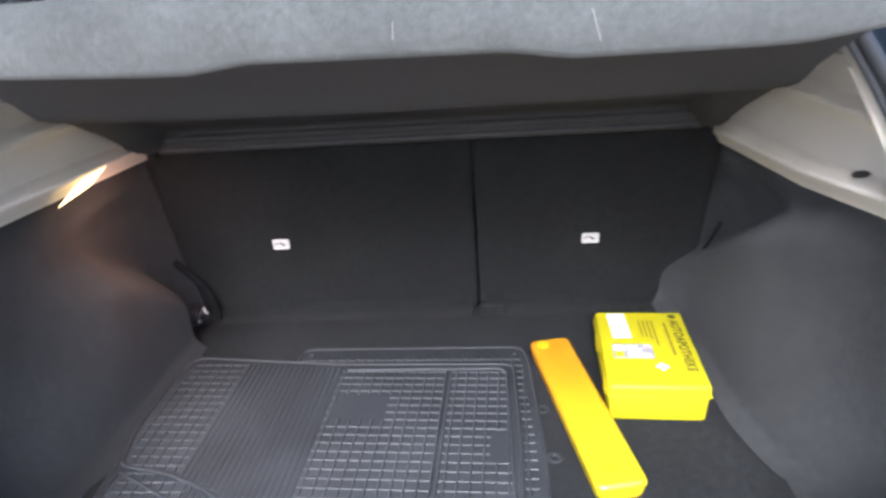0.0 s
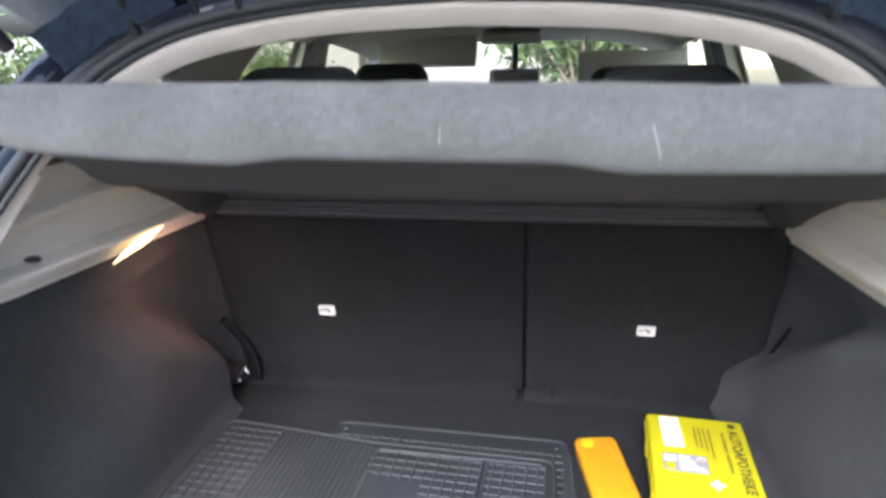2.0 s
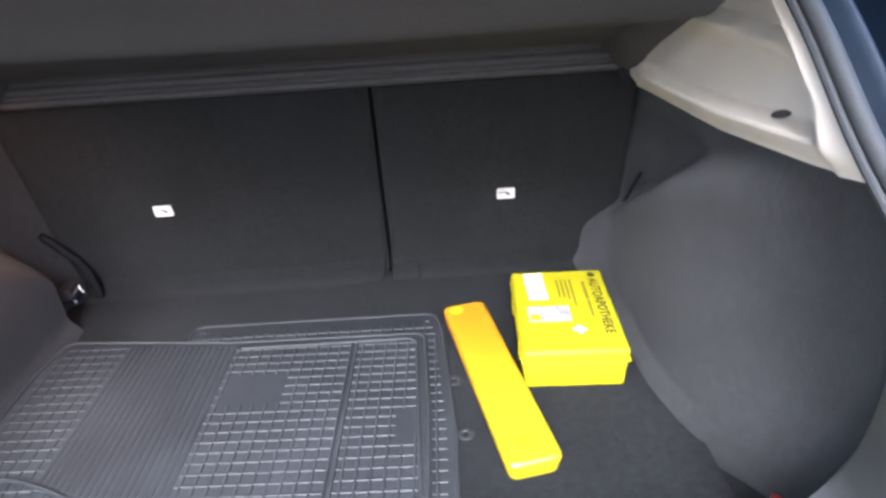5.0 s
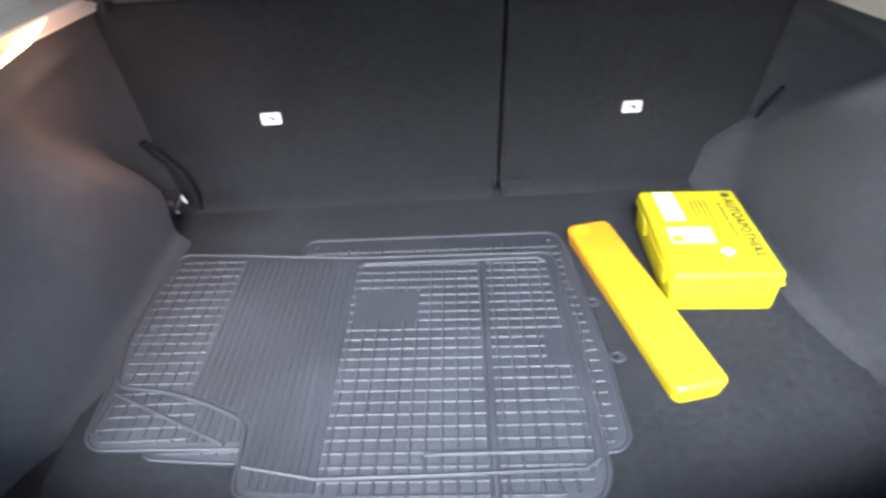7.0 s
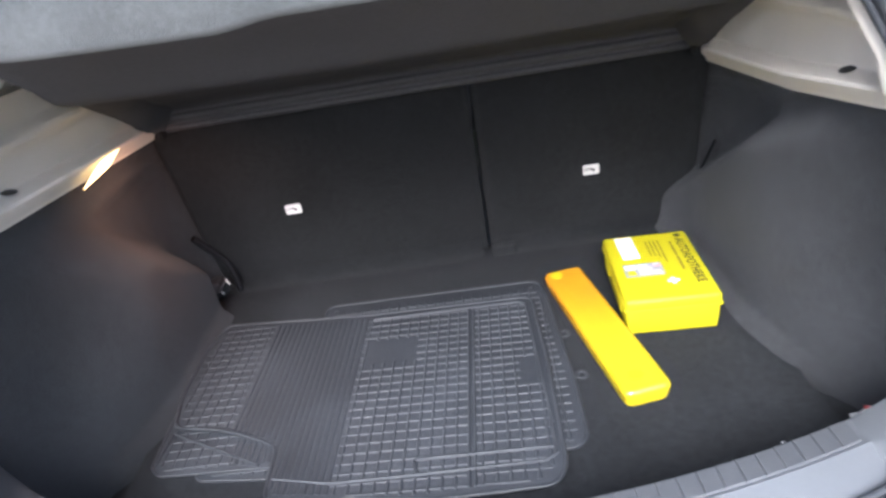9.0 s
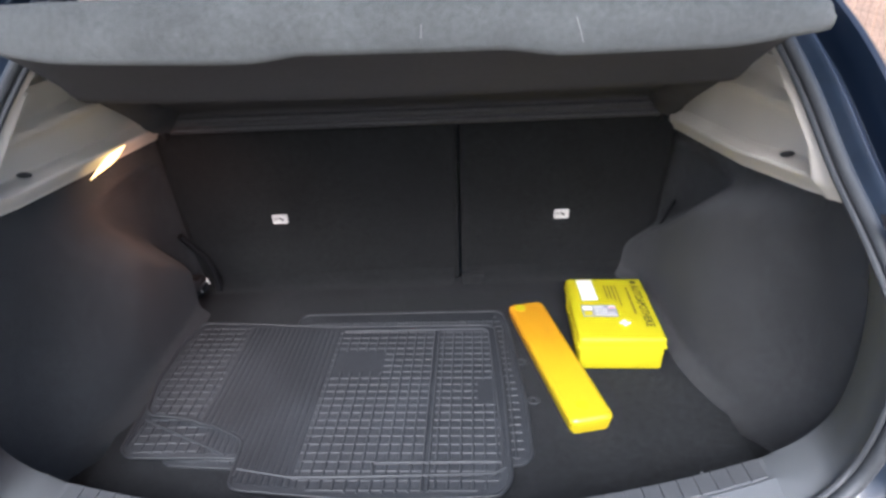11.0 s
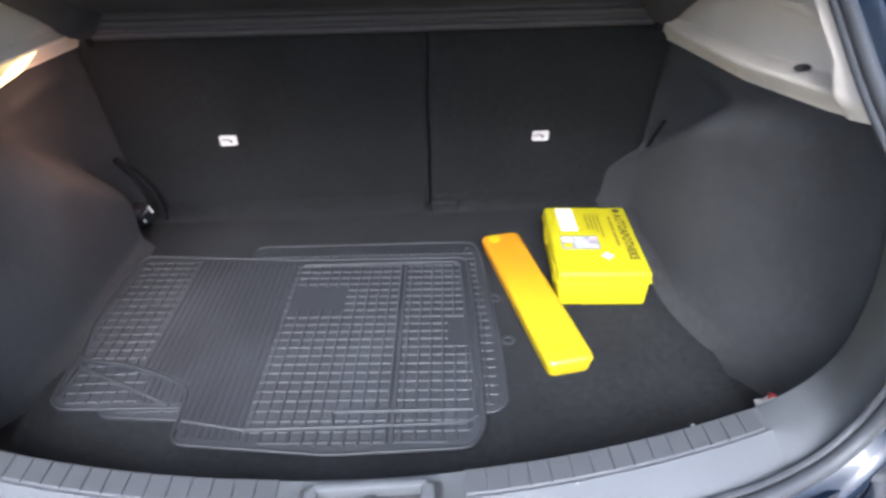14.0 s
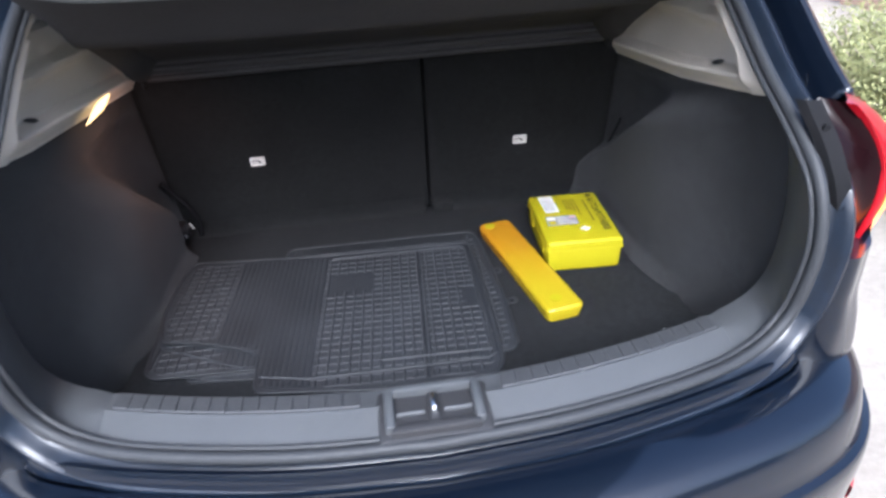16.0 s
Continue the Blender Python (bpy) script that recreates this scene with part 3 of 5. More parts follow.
def tailgate():
    rows = []
    for x in np.linspace(-0.63, 0.63, 21):
        b = 0.02 - 0.07 * (abs(x) / 0.63) ** 2.5
        rows.append([(x, 0.572, 1.442 + b), (x, 0.48, 1.488 + b), (x, 0.10, 1.70 + b), (x, -0.30, 1.87 + b), (x, -0.40, 1.88 + b), (x, -0.42, 1.93 + b), (x, -0.1, 1.83 + b), (x, 0.30, 1.68 + b), (x, 0.58, 1.52 + b)])
    v, f = loft([row[4:] + row[:1] for row in rows])
    for end in (0, len(rows) - 1):
        f.append(tuple(range(len(v), len(v) + 9)))
        v += rows[end]
    gate = mesh_part("tailgate", v, f, PAINT, car, "raised dark blue tailgate above the opening")
    v, f = loft([row[:5] for row in rows])
    mesh_part("inner_trim", v, f, GATEPAINT, gate, "grey-blue inner face of the tailgate, colour lightened for haze")
    for s in (-1, 1):
        v, f = tube([(s * 0.575, 0.44, 1.37), (s * 0.55, 0.25, 1.54)], 0.011, 10)
        mesh_part("gas_strut", v, f, DARKPLASTIC, car, "black gas strut holding the tailgate")
        v, f = tube(smooth_curve([(s * 0.470, 0.575, 1.355), (s * 0.462, 0.54, 1.41), (s * 0.450, 0.49, 1.455), (s * 0.440, 0.44, 1.50)], 5), 0.008, 10)
        mesh_part("hinge_arm", v, f, DARKPLASTIC, car, "black hinge arm of the tailgate")
        # pressed recess round the hinge, with uneven folds
        rng = random.Random(31 + s)
        rows = []
        for x in np.linspace(0.40, 0.545, 13):
            z = float(np.interp(x, [0.36, 0.40, 0.505, 0.545], [1.413, 1.404, 1.355, 1.318]))
            y = float(np.interp(x, [0.36, 0.505, 0.545], [0.575, 0.535, 0.500]))
            rows.append([(s * x, y - 0.05 * t + 0.0035 * rng.uniform(-1, 1), z + 0.016 + 0.05 * t + 0.002 * rng.uniform(-1, 1)) for t in np.linspace(0, 1, 6)])
        v, f = loft(rows)
        mesh_part("hinge_recess", v, f, FILM, car, "glossy dark blue folded sheet round the hinge", 50)
    for x in (-0.375, -0.31, 0.332, 0.398):
        z = float(np.interp(abs(x), [0, 0.22, 0.40, 0.505], [1.425, 1.415, 1.385, 1.335])) + 0.02
        v, f = tube(smooth_curve([(x, 0.575, z - 0.01), (x + 0.003, 0.555, z + 0.02), (x, 0.535, z + 0.05)], 5), 0.0055, 10)
        mesh_part("cable_sleeve", v, f, DARKPLASTIC, car, "black rubber cable sleeve to the tailgate")


tailgate()


def roof_and_sides():
    rows = []
    for y, z in ((0.62, 1.475), (1.0, 1.50), (1.5, 1.505), (2.0, 1.455), (2.25, 1.39)):
        rows.append([(x, y, z - 0.09 * (abs(x) / 0.66) ** 4) for x in np.linspace(-0.66, 0.66, 17)])
    v, f = loft(rows)
    mesh_part("roof", v, f, PAINT, car, "dark blue roof panel")
    for s in (-1, 1):
        v, f = loft([[(s * x, y, z) for y in (0.94, 1.4, 2.2, 3.0, 3.8)] for x, z in ((0.715, 0.985), (0.80, 0.95), (0.815, 0.8), (0.80, 0.4), (0.70, 0.25))])
        mesh_part("door_skin", v, f, PAINT, car)
    v, f = loft([[(x, y, z) for x in (-0.80, -0.5, 0, 0.5, 0.80)] for y, z in ((2.95, 0.87), (3.4, 0.83), (3.8, 0.74), (3.85, 0.4))])
    mesh_part("bonnet", v, f, PAINT, car)
    v, f = loft([[(x, y, 0.24) for x in (-0.75, 0.75)] for y in (0.05, 3.8)])
    mesh_part("floor_pan", v, f, DARKPLASTIC, car)
    for y in (0.62, 3.25):
        for s in (-1, 1):
            ring = [(s * 0.72, y + 0.24 * math.cos(a), 0.31 + 0.24 * math.sin(a)) for a in np.linspace(0, 2 * math.pi, 24, endpoint=False)]
            v, f = tube(ring, 0.07, 10, True)
            wheel = mesh_part("tyre", v, f, TYRE, car)
            v, f = tube([(s * 0.74, y, 0.31), (s * 0.765, y, 0.31), (s * 0.772, y, 0.31)], 0.185, 28)
            mesh_part("rim", v, f, CHROME, wheel, "silver wheel rim")
            for k in range(5):
                w = 2 * math.pi * k / 5
                hole = [(s * 0.776, y + 0.115 * math.cos(w) + 0.035 * math.cos(q), 0.31 + 0.115 * math.sin(w) + 0.035 * math.sin(q)) for q in np.linspace(0, 2 * math.pi, 12, endpoint=False)]
                v, f = loft([hole, [(x - s * 0.003, b, c) for x, b, c in hole]], wrap=True, caps=True)
                mesh_part("rim_opening", v, f, DARKPLASTIC, wheel)


roof_and_sides()


# ---- cabin -----------------------------------------------------------------------------
cabin = thing("cabin_trim", "pale grey cabin lining with pillars and side windows", "car interior", (0, 0, 0))


def side_piece(name, outline, material, side, depth=0.03, label="", inset=0.0):
    """A panel of the cabin's side: an outline in (along, height), leaned like the windows."""
    a = [(side * (lean_x(z) - inset), y, z) for y, z in outline]
    b = [(side * (lean_x(z) - inset + depth), y, z) for y, z in outline]
    n = len(outline)
    f = [tuple(range(n)), tuple(range(n, 2 * n))] + [(k, (k + 1) % n, n + (k + 1) % n, n + k) for k in range(n)]
    return mesh_part(name, a + b, f, material, cabin, label, sharp=40)


def cabin_sides():
    for s in (-1, 1):
        rows = []
        for z in np.linspace(1.05, 1.40, 15):
            y0 = float(np.interp(z, [1.05, 1.185, 1.30, 1.40], [0.66, 0.765, 0.835, 0.93]))
            y1 = float(np.interp(z, [1.05, 1.115, 1.218, 1.297, 1.40], [0.98, 1.04, 1.11, 1.135, 1.26]))
            o = lean_x(z)
            rows.append([(s * x, y, z) for x, y in ((o + 0.022, y0 + 0.01), (o + 0.018, y0), (o + 0.005, y0 + 0.02), (o - 0.018, 0.5 * (y0 + y1)), (o - 0.024, y1 - 0.06), (o - 0.018, y1 - 0.02), (o + 0.002, y1), (o + 0.022, y1 + 0.01))])
        v, f = loft(rows)
        mesh_part("rear_pillar", v, f, LINER, cabin, "pale grey lined rear pillar", 50)
        side_piece("door_pillar", [(1.50, 0.9), (1.68, 0.9), (1.66, 1.40), (1.53, 1.40)], LINER, s, 0.06, "pale grey door pillar", 0.02)
        side_piece("quarter_trim", [(0.44, 1.10), (0.74, 1.10), (0.762, 1.19), (0.728, 1.217), (0.703, 1.242), (0.696, 1.262), (0.706, 1.281), (0.728, 1.292), (0.77, 1.300), (0.86, 1.306), (0.90, 1.37), (0.60, 1.37)], TRIM, s, 0.018, "warm grey trim round the quarter window")
        side_piece("door_frame", [(1.455, 0.97), (1.525, 0.97), (1.548, 1.37), (1.495, 1.37)], DARKPLASTIC, s, 0.02, "black door frame beside the pillar", 0.032)
        side_piece("belt_strip", [(1.0, 1.003), (1.50, 0.985), (1.50, 0.998), (1.0, 1.018)], DARKPLASTIC, s, 0.02, "black rubber strip along the window", 0.035)
        side_piece("front_pillar", [(2.65, 1.0), (2.85, 1.0), (2.30, 1.41), (2.14, 1.41)], LINER, s, 0.05)
        side_piece("roof_rail", [(0.70, 1.350), (0.80, 1.355), (1.1, 1.365), (1.6, 1.37), (2.25, 1.36), (2.3, 1.42), (0.72, 1.40)], LINER, s, 0.05, "", 0.01)
        side_piece("door_lining", [(0.85, 0.5), (2.9, 0.5), (2.9, 0.99), (1.6, 0.99), (0.85, 1.01)], DARKPLASTIC, s, 0.06, "dark plastic door lining", 0.03)
        for o in ([(0.40, 1.12), (0.74, 1.12), (0.93, 1.345), (0.60, 1.345)], [(0.84, 1.00), (1.52, 0.98), (1.54, 1.38), (1.20, 1.38)], [(1.66, 0.98), (2.75, 0.98), (2.25, 1.38), (1.66, 1.38)]):
            side_piece("side_window", o, TINTGLASS if o[0][0] < 0.5 else GLASS, s, 0.004, "tinted quarter window glass" if o[0][0] < 0.5 else "clear side window glass", -0.02).visible_shadow = False
    v, f = loft([[(x, y, z) for x in np.linspace(-w, w, 9)] for y, z, w in ((2.12, 1.42, 0.55), (2.5, 1.19, 0.62), (2.93, 0.875, 0.70))])
    mesh_part("windscreen", v, f, GLASS, cabin, "clear windscreen").visible_shadow = False


cabin_sides()


def outer_pillars():
    """Painted outer faces of the pillars and the roof rails."""
    for s in (-1, 1):
        for outline in ([(1.49, 1.0), (1.69, 1.0), (1.67, 1.41), (1.52, 1.41)], [(2.66, 1.0), (2.92, 1.0), (2.36, 1.43), (2.20, 1.43)], [(0.80, 1.08), (0.93, 1.08), (1.24, 1.41), (1.06, 1.41)],
                        [(0.66, 1.39), (2.3, 1.39), (2.28, 1.44), (0.68, 1.45)]):
            ob = side_piece("outer_pillar", outline, PAINT, s, 0.010, "", -0.026)
            ob.parent = car


outer_pillars()


def headliner():
    top = [p for p in HALF if p[2] > 1.24][::-1]
    line = [(-p[0] * 0.985, p[1] + 0.03, p[2] - 0.028) for p in top[::-1]] + [(p[0] * 0.985, p[1] + 0.03, p[2] - 0.028) for p in top[1:]]
    rows = [line]
    for y, z in ((0.85, 1.425), (1.2, 1.43), (1.7, 1.405), (2.05, 1.355), (2.18, 1.325)):
        rows.append([(x, max(y, q[1]) , z - 0.075 * (abs(x) / 0.56) ** 4) for q in line for x in [q[0]]])
    v, f = loft(rows)
    tagged(mesh_part("ceiling", v, f, LINER, None, "", 60), "pale grey fabric headliner under the roof", "ceiling", kind="structure")
    rows = ring_loft([(-0.004, -0.006), (-0.009, -0.009), (-0.014, -0.012), (-0.0185, -0.020), (-0.0195, -0.05)], lambda p: p[2] > 1.262)
    v, f = loft(rows)
    mesh_part("opening_trim", v, f, TRIM, cabin, "warm grey trim strip along the opening")
    for x, z, tip in ((-0.31, 1.300, -35), (0.41, 1.225, 8)):
        part("sun_visor", rounded(0.36, 0.02, 0.13, 0.009, 3, pose(x, 2.05, z, tip, 0, 0)), LINER, cabin, "grey folded sun visor" if x < 0 else "grey sun visor turned down")
        v, f = tube([(x - 0.15, 2.06, z + 0.05), (x - 0.16, 2.08, 1.345)], 0.005, 8)
        mesh_part("visor_hinge", v, f, LINER, cabin)
    part("roof_console", rounded(0.2, 0.2, 0.035, 0.012, 3, pose(0, 1.98, 1.352, 8, 0, 0)), LINER, cabin)
    mirror = part("rear_view_mirror", rounded(0.19, 0.035, 0.06, 0.015, 3, pose(0.0, 2.17, 1.195, 0, 0, 8)), DARKPLASTIC, cabin, "black rear-view mirror")
    part("mirror_glass", rounded(0.172, 0.004, 0.048, 0.001, 1, pose(0.0025, 2.151, 1.195, 0, 0, 8)), CHROME, mirror)
    v, f = tube([(0.0, 2.19, 1.20), (0.0, 2.21, 1.27), (0.0, 2.20, 1.335)], 0.012, 10)
    mesh_part("mirror_stalk", v, f, DARKPLASTIC, mirror)


headliner()


def dashboard():
    dash = thing("dashboard", "pale grey dashboard with round chrome-ringed air vents", "dashboard", (0, 2.45, 0.51))
    part("upper_pad", rounded(1.36, 0.48, 0.16, 0.05, 4, pose(0, 0.22, 0.33, -4, 0, 0)), CLOTHGREY, dash)
    part("lower_panel", rounded(1.30, 0.25, 0.36, 0.05, 3, pose(0, 0.2, 0.12)), CLOTHGREY, dash)
    part("console", rounded(0.3, 0.16, 0.42, 0.03, 3, pose(0, 0.03, 0.12, -12, 0, 0)), DARKPLASTIC, dash)
    for x in (-0.545, -0.17, 0.035, 0.53):
        v, f = tube([(x, -0.055 if abs(x) < 0.3 else -0.025, 0.275), (x, 0.02, 0.28)], 0.034, 20)
        vent = mesh_part("air_vent", v, f, DARKPLASTIC, dash, "round black air vent")
        ring = [(x + 0.034 * math.cos(a), -0.058 if abs(x) < 0.3 else -0.028, 0.275 + 0.034 * math.sin(a)) for a in np.linspace(0, 2 * math.pi, 24, endpoint=False)]
        v, f = tube(ring, 0.005, 8, True)
        mesh_part("vent_ring", v, f, CHROME, vent, "chrome vent ring")
    part("instrument_hood", rounded(0.34, 0.16, 0.1, 0.045, 3, pose(-0.36, 0.03, 0.40)), CLOTHGREY, dash)
    wheel = thing("steering_wheel", "black leather steering wheel with three spokes", "steering wheel", (-0.36, 2.2, 0.865))
    wheel.rotation_euler = (radians(-24), 0, 0)
    ring = [(0.185 * math.cos(a), 0, 0.185 * math.sin(a)) for a in np.linspace(0, 2 * math.pi, 40, endpoint=False)]
    v, f = tube(ring, 0.016, 10, True)
    mesh_part("rim", v, f, DARKPLASTIC, wheel)
    part("hub", rounded(0.15, 0.06, 0.12, 0.03, 3, pose(0, 0.02, -0.01)), DARKPLASTIC, wheel)
    for a in (0, 180, 270):
        part("spoke", rounded(0.11, 0.02, 0.03, 0.008, 2, pose(0, 0.015, 0, 0, a, 0) @ pose(0.12, 0, 0)), DARKPLASTIC, wheel)
    part("column", rounded(0.08, 0.3, 0.08, 0.02, 2, pose(0, 0.18, 0)), DARKPLASTIC, wheel)


dashboard()


def cushion(sx, sy, sz, r, m):
    bm = rounded(sx, sy, sz, r, 5)
    for v in bm.verts:
        k = (v.co.x / (sx / 2)) ** 2
        v.co.y += 0.02 * k
        v.co.x *= 1 - 0.10 * max(0, v.co.z / (sz / 2)) ** 2
    bm.transform(m)
    return bm


def flared_cushion(w, deep, high, m):
    """A rear headrest: flat top, sides that spread towards a stepped lower edge."""
    outline = round_outline([(-0.41 * w, 0.5 * high), (0.41 * w, 0.5 * high), (0.5 * w, -0.20 * high), (0.44 * w, -0.40 * high), (0.33 * w, -0.5 * high), (-0.33 * w, -0.5 * high), (-0.44 * w, -0.40 * high), (-0.5 * w, -0.20 * high)], 0.026, 5)
    rows = []
    for y, k in ((-0.5, 0.80), (-0.46, 0.90), (-0.38, 0.965), (-0.2, 1.0), (0.2, 1.0), (0.38, 0.965), (0.46, 0.90), (0.5, 0.80)):
        rows.append([(p[0] * k, y * deep, p[1] * k) for p in outline])
    v, f = loft(rows, wrap=True, caps=True)
    me = bpy.data.meshes.new("headrest")
    me.from_pydata(v, [], f)
    bm = bmesh.new()
    bm.from_mesh(me)
    bpy.data.meshes.remove(me)
    bm.transform(m)
    return bm


def front_seat(x):
    seat = thing("front_seat", "black cloth front seat with headrest", "car seat", (x, 1.75, 0.3 if x < 0 else 0.28), group="front seats")
    part("backrest", cushion(0.46, 0.13, 0.56, 0.055, pose(0, 0, 0.43, 10, 0, 0)), SEATCLOTH, seat)
    part("cushion", rounded(0.48, 0.5, 0.16, 0.05, 4, pose(0, 0.3, 0.18)), SEATCLOTH, seat)
    part("headrest", cushion(0.245, 0.10, 0.20, 0.045, pose(0, -0.05, 0.875, 6, 0, 0)), SEATCLOTH, seat)
    for s in (-0.06, 0.06):
        v, f = tube([(s, -0.04, 0.70), (s, -0.045, 0.82)], 0.006, 8)
        mesh_part("post", v, f, CHROME, seat, "steel headrest post")
    return seat


front_seat(-0.37)
front_seat(0.37)


def seat_plane(z):
    return 0.925 - 0.22 * (z - 0.6)


def rear_seat(x0, x1, rests, sticker, name_label):
    seat = thing("rear_seat_back", name_label, "seat back", ((x0 + x1) / 2, 0.93, FLOOR), group="split rear seat backs")
    c = (x0 + x1) / 2
    base = Matrix.Translation((-c, -0.93, -FLOOR))
    rows = []
    for x in [x0, x0 + 0.004, x0 + 0.008, x0 + 0.014] + list(np.linspace(x0 + 0.05, x1 - 0.05, 7)) + [x1 - 0.014, x1 - 0.008, x1 - 0.004, x1]:
        e = min(x - x0, x1 - x)
        d = 0.006 * (1 - smooth01(e / 0.012))
        rows.append([(x, seat_plane(z) + d + (0.012 if z > 1.02 else 0), z) for z in np.linspace(FLOOR, 1.045, 9)] +
                    [(x, seat_plane(1.05) + 0.05, 1.068), (x, seat_plane(1.05) + 0.11, 1.05), (x, 0.98, 0.8), (x, 1.04, FLOOR)])
    v, f = loft(rows, wrap=True, caps=True)
    mesh_part("back_panel", v, f, SEATBACK, seat, "charcoal carpeted rear face", 50).matrix_parent_inverse = base
    # low carpet flap where the seat meets the floor
    rows = [[(x, seat_plane(0.6) - 0.045, FLOOR + 0.002), (x, seat_plane(0.6) - 0.022, FLOOR + 0.006), (x, seat_plane(0.62) - 0.004, FLOOR + 0.024), (x, seat_plane(0.64) + 0.001, FLOOR + 0.045)] for x in np.linspace(x0 + 0.012, x1 - 0.012, 9)]
    v, f = loft(rows)
    mesh_part("floor_flap", v, f, SEATBACK, seat, "", 80).matrix_parent_inverse = base
    if x0 > 0:
        part("release_flap", rounded(0.058, 0.030, 0.026, 0.006, 2, pose(0.124, 0.897, FLOOR + 0.013)), SEATBACK, seat, "small black flap at the foot").matrix_parent_inverse = base
    for rx, w, top, high in rests:
        head = part("headrest", flared_cushion(w, 0.095, high, pose(rx, 0.86, top - high / 2, 8, 0, 0)), SEATCLOTH, seat, "black cloth headrest on two posts")
        head.matrix_parent_inverse = base
        for s in (-0.068, 0.068):
            v, f = tube([(rx + s, 0.872, 1.04), (rx + s, 0.862, top - high + 0.03)], 0.0065, 8)
            mesh_part("post", v, f, DARKPLASTIC, head)
    sx, sz = sticker
    lean = math.degrees(math.atan(0.22))
    face = pose(sx, seat_plane(sz) - 0.002, sz, 90 + lean, 0, 0)
    label = part("anchor_label", rounded(0.036, 0.0235, 0.001, 0.003, 2, face), PAPER, seat, "small white printed anchor label")
    label.matrix_parent_inverse = base
    icon = bmesh.new()
    for bx, bz, bw, bh, a in ((0.002, 0.001, 0.011, 0.004, -38), (0.0055, -0.002, 0.005, 0.006, 0), (-0.009, 0.004, 0.010, 0.0012, 0), (-0.009, 0.0, 0.010, 0.0012, 0)):
        q = rounded(bw, bh, 0.0006, 0, 1, face @ pose(bx, bz, 0.0009, 0, 0, a))
        me = bpy.data.meshes.new("t")
        q.to_mesh(me)
        q.free()
        icon.from_mesh(me)
    part("printed_mark", icon, INK, label)
    return seat


rear_seat(-0.575, 0.0885, ((-0.345, 0.252, 1.312, 0.104), (0.003, 0.208, 1.267, 0.095)), (-0.338, 0.802), "wide charcoal carpeted rear seat back with two headrests")
rear_seat(0.0965, 0.575, ((0.335, 0.258, 1.306, 0.106),), (0.338, 0.787), "narrow charcoal carpeted rear seat back with one headrest")


# ---- pillar trims, boot lamp --------------------------------------------------------------
def seal_at(z):
    """Along and across of the opening's seal at a height."""
    up = [p for p in HALF if 0.97 < p[2] < 1.40 and p[0] > 0.35]
    zs = [p[2] for p in up]
    return float(np.interp(z, zs, [p[1] for p in up])), float(np.interp(z, zs, [p[0] for p in up]))


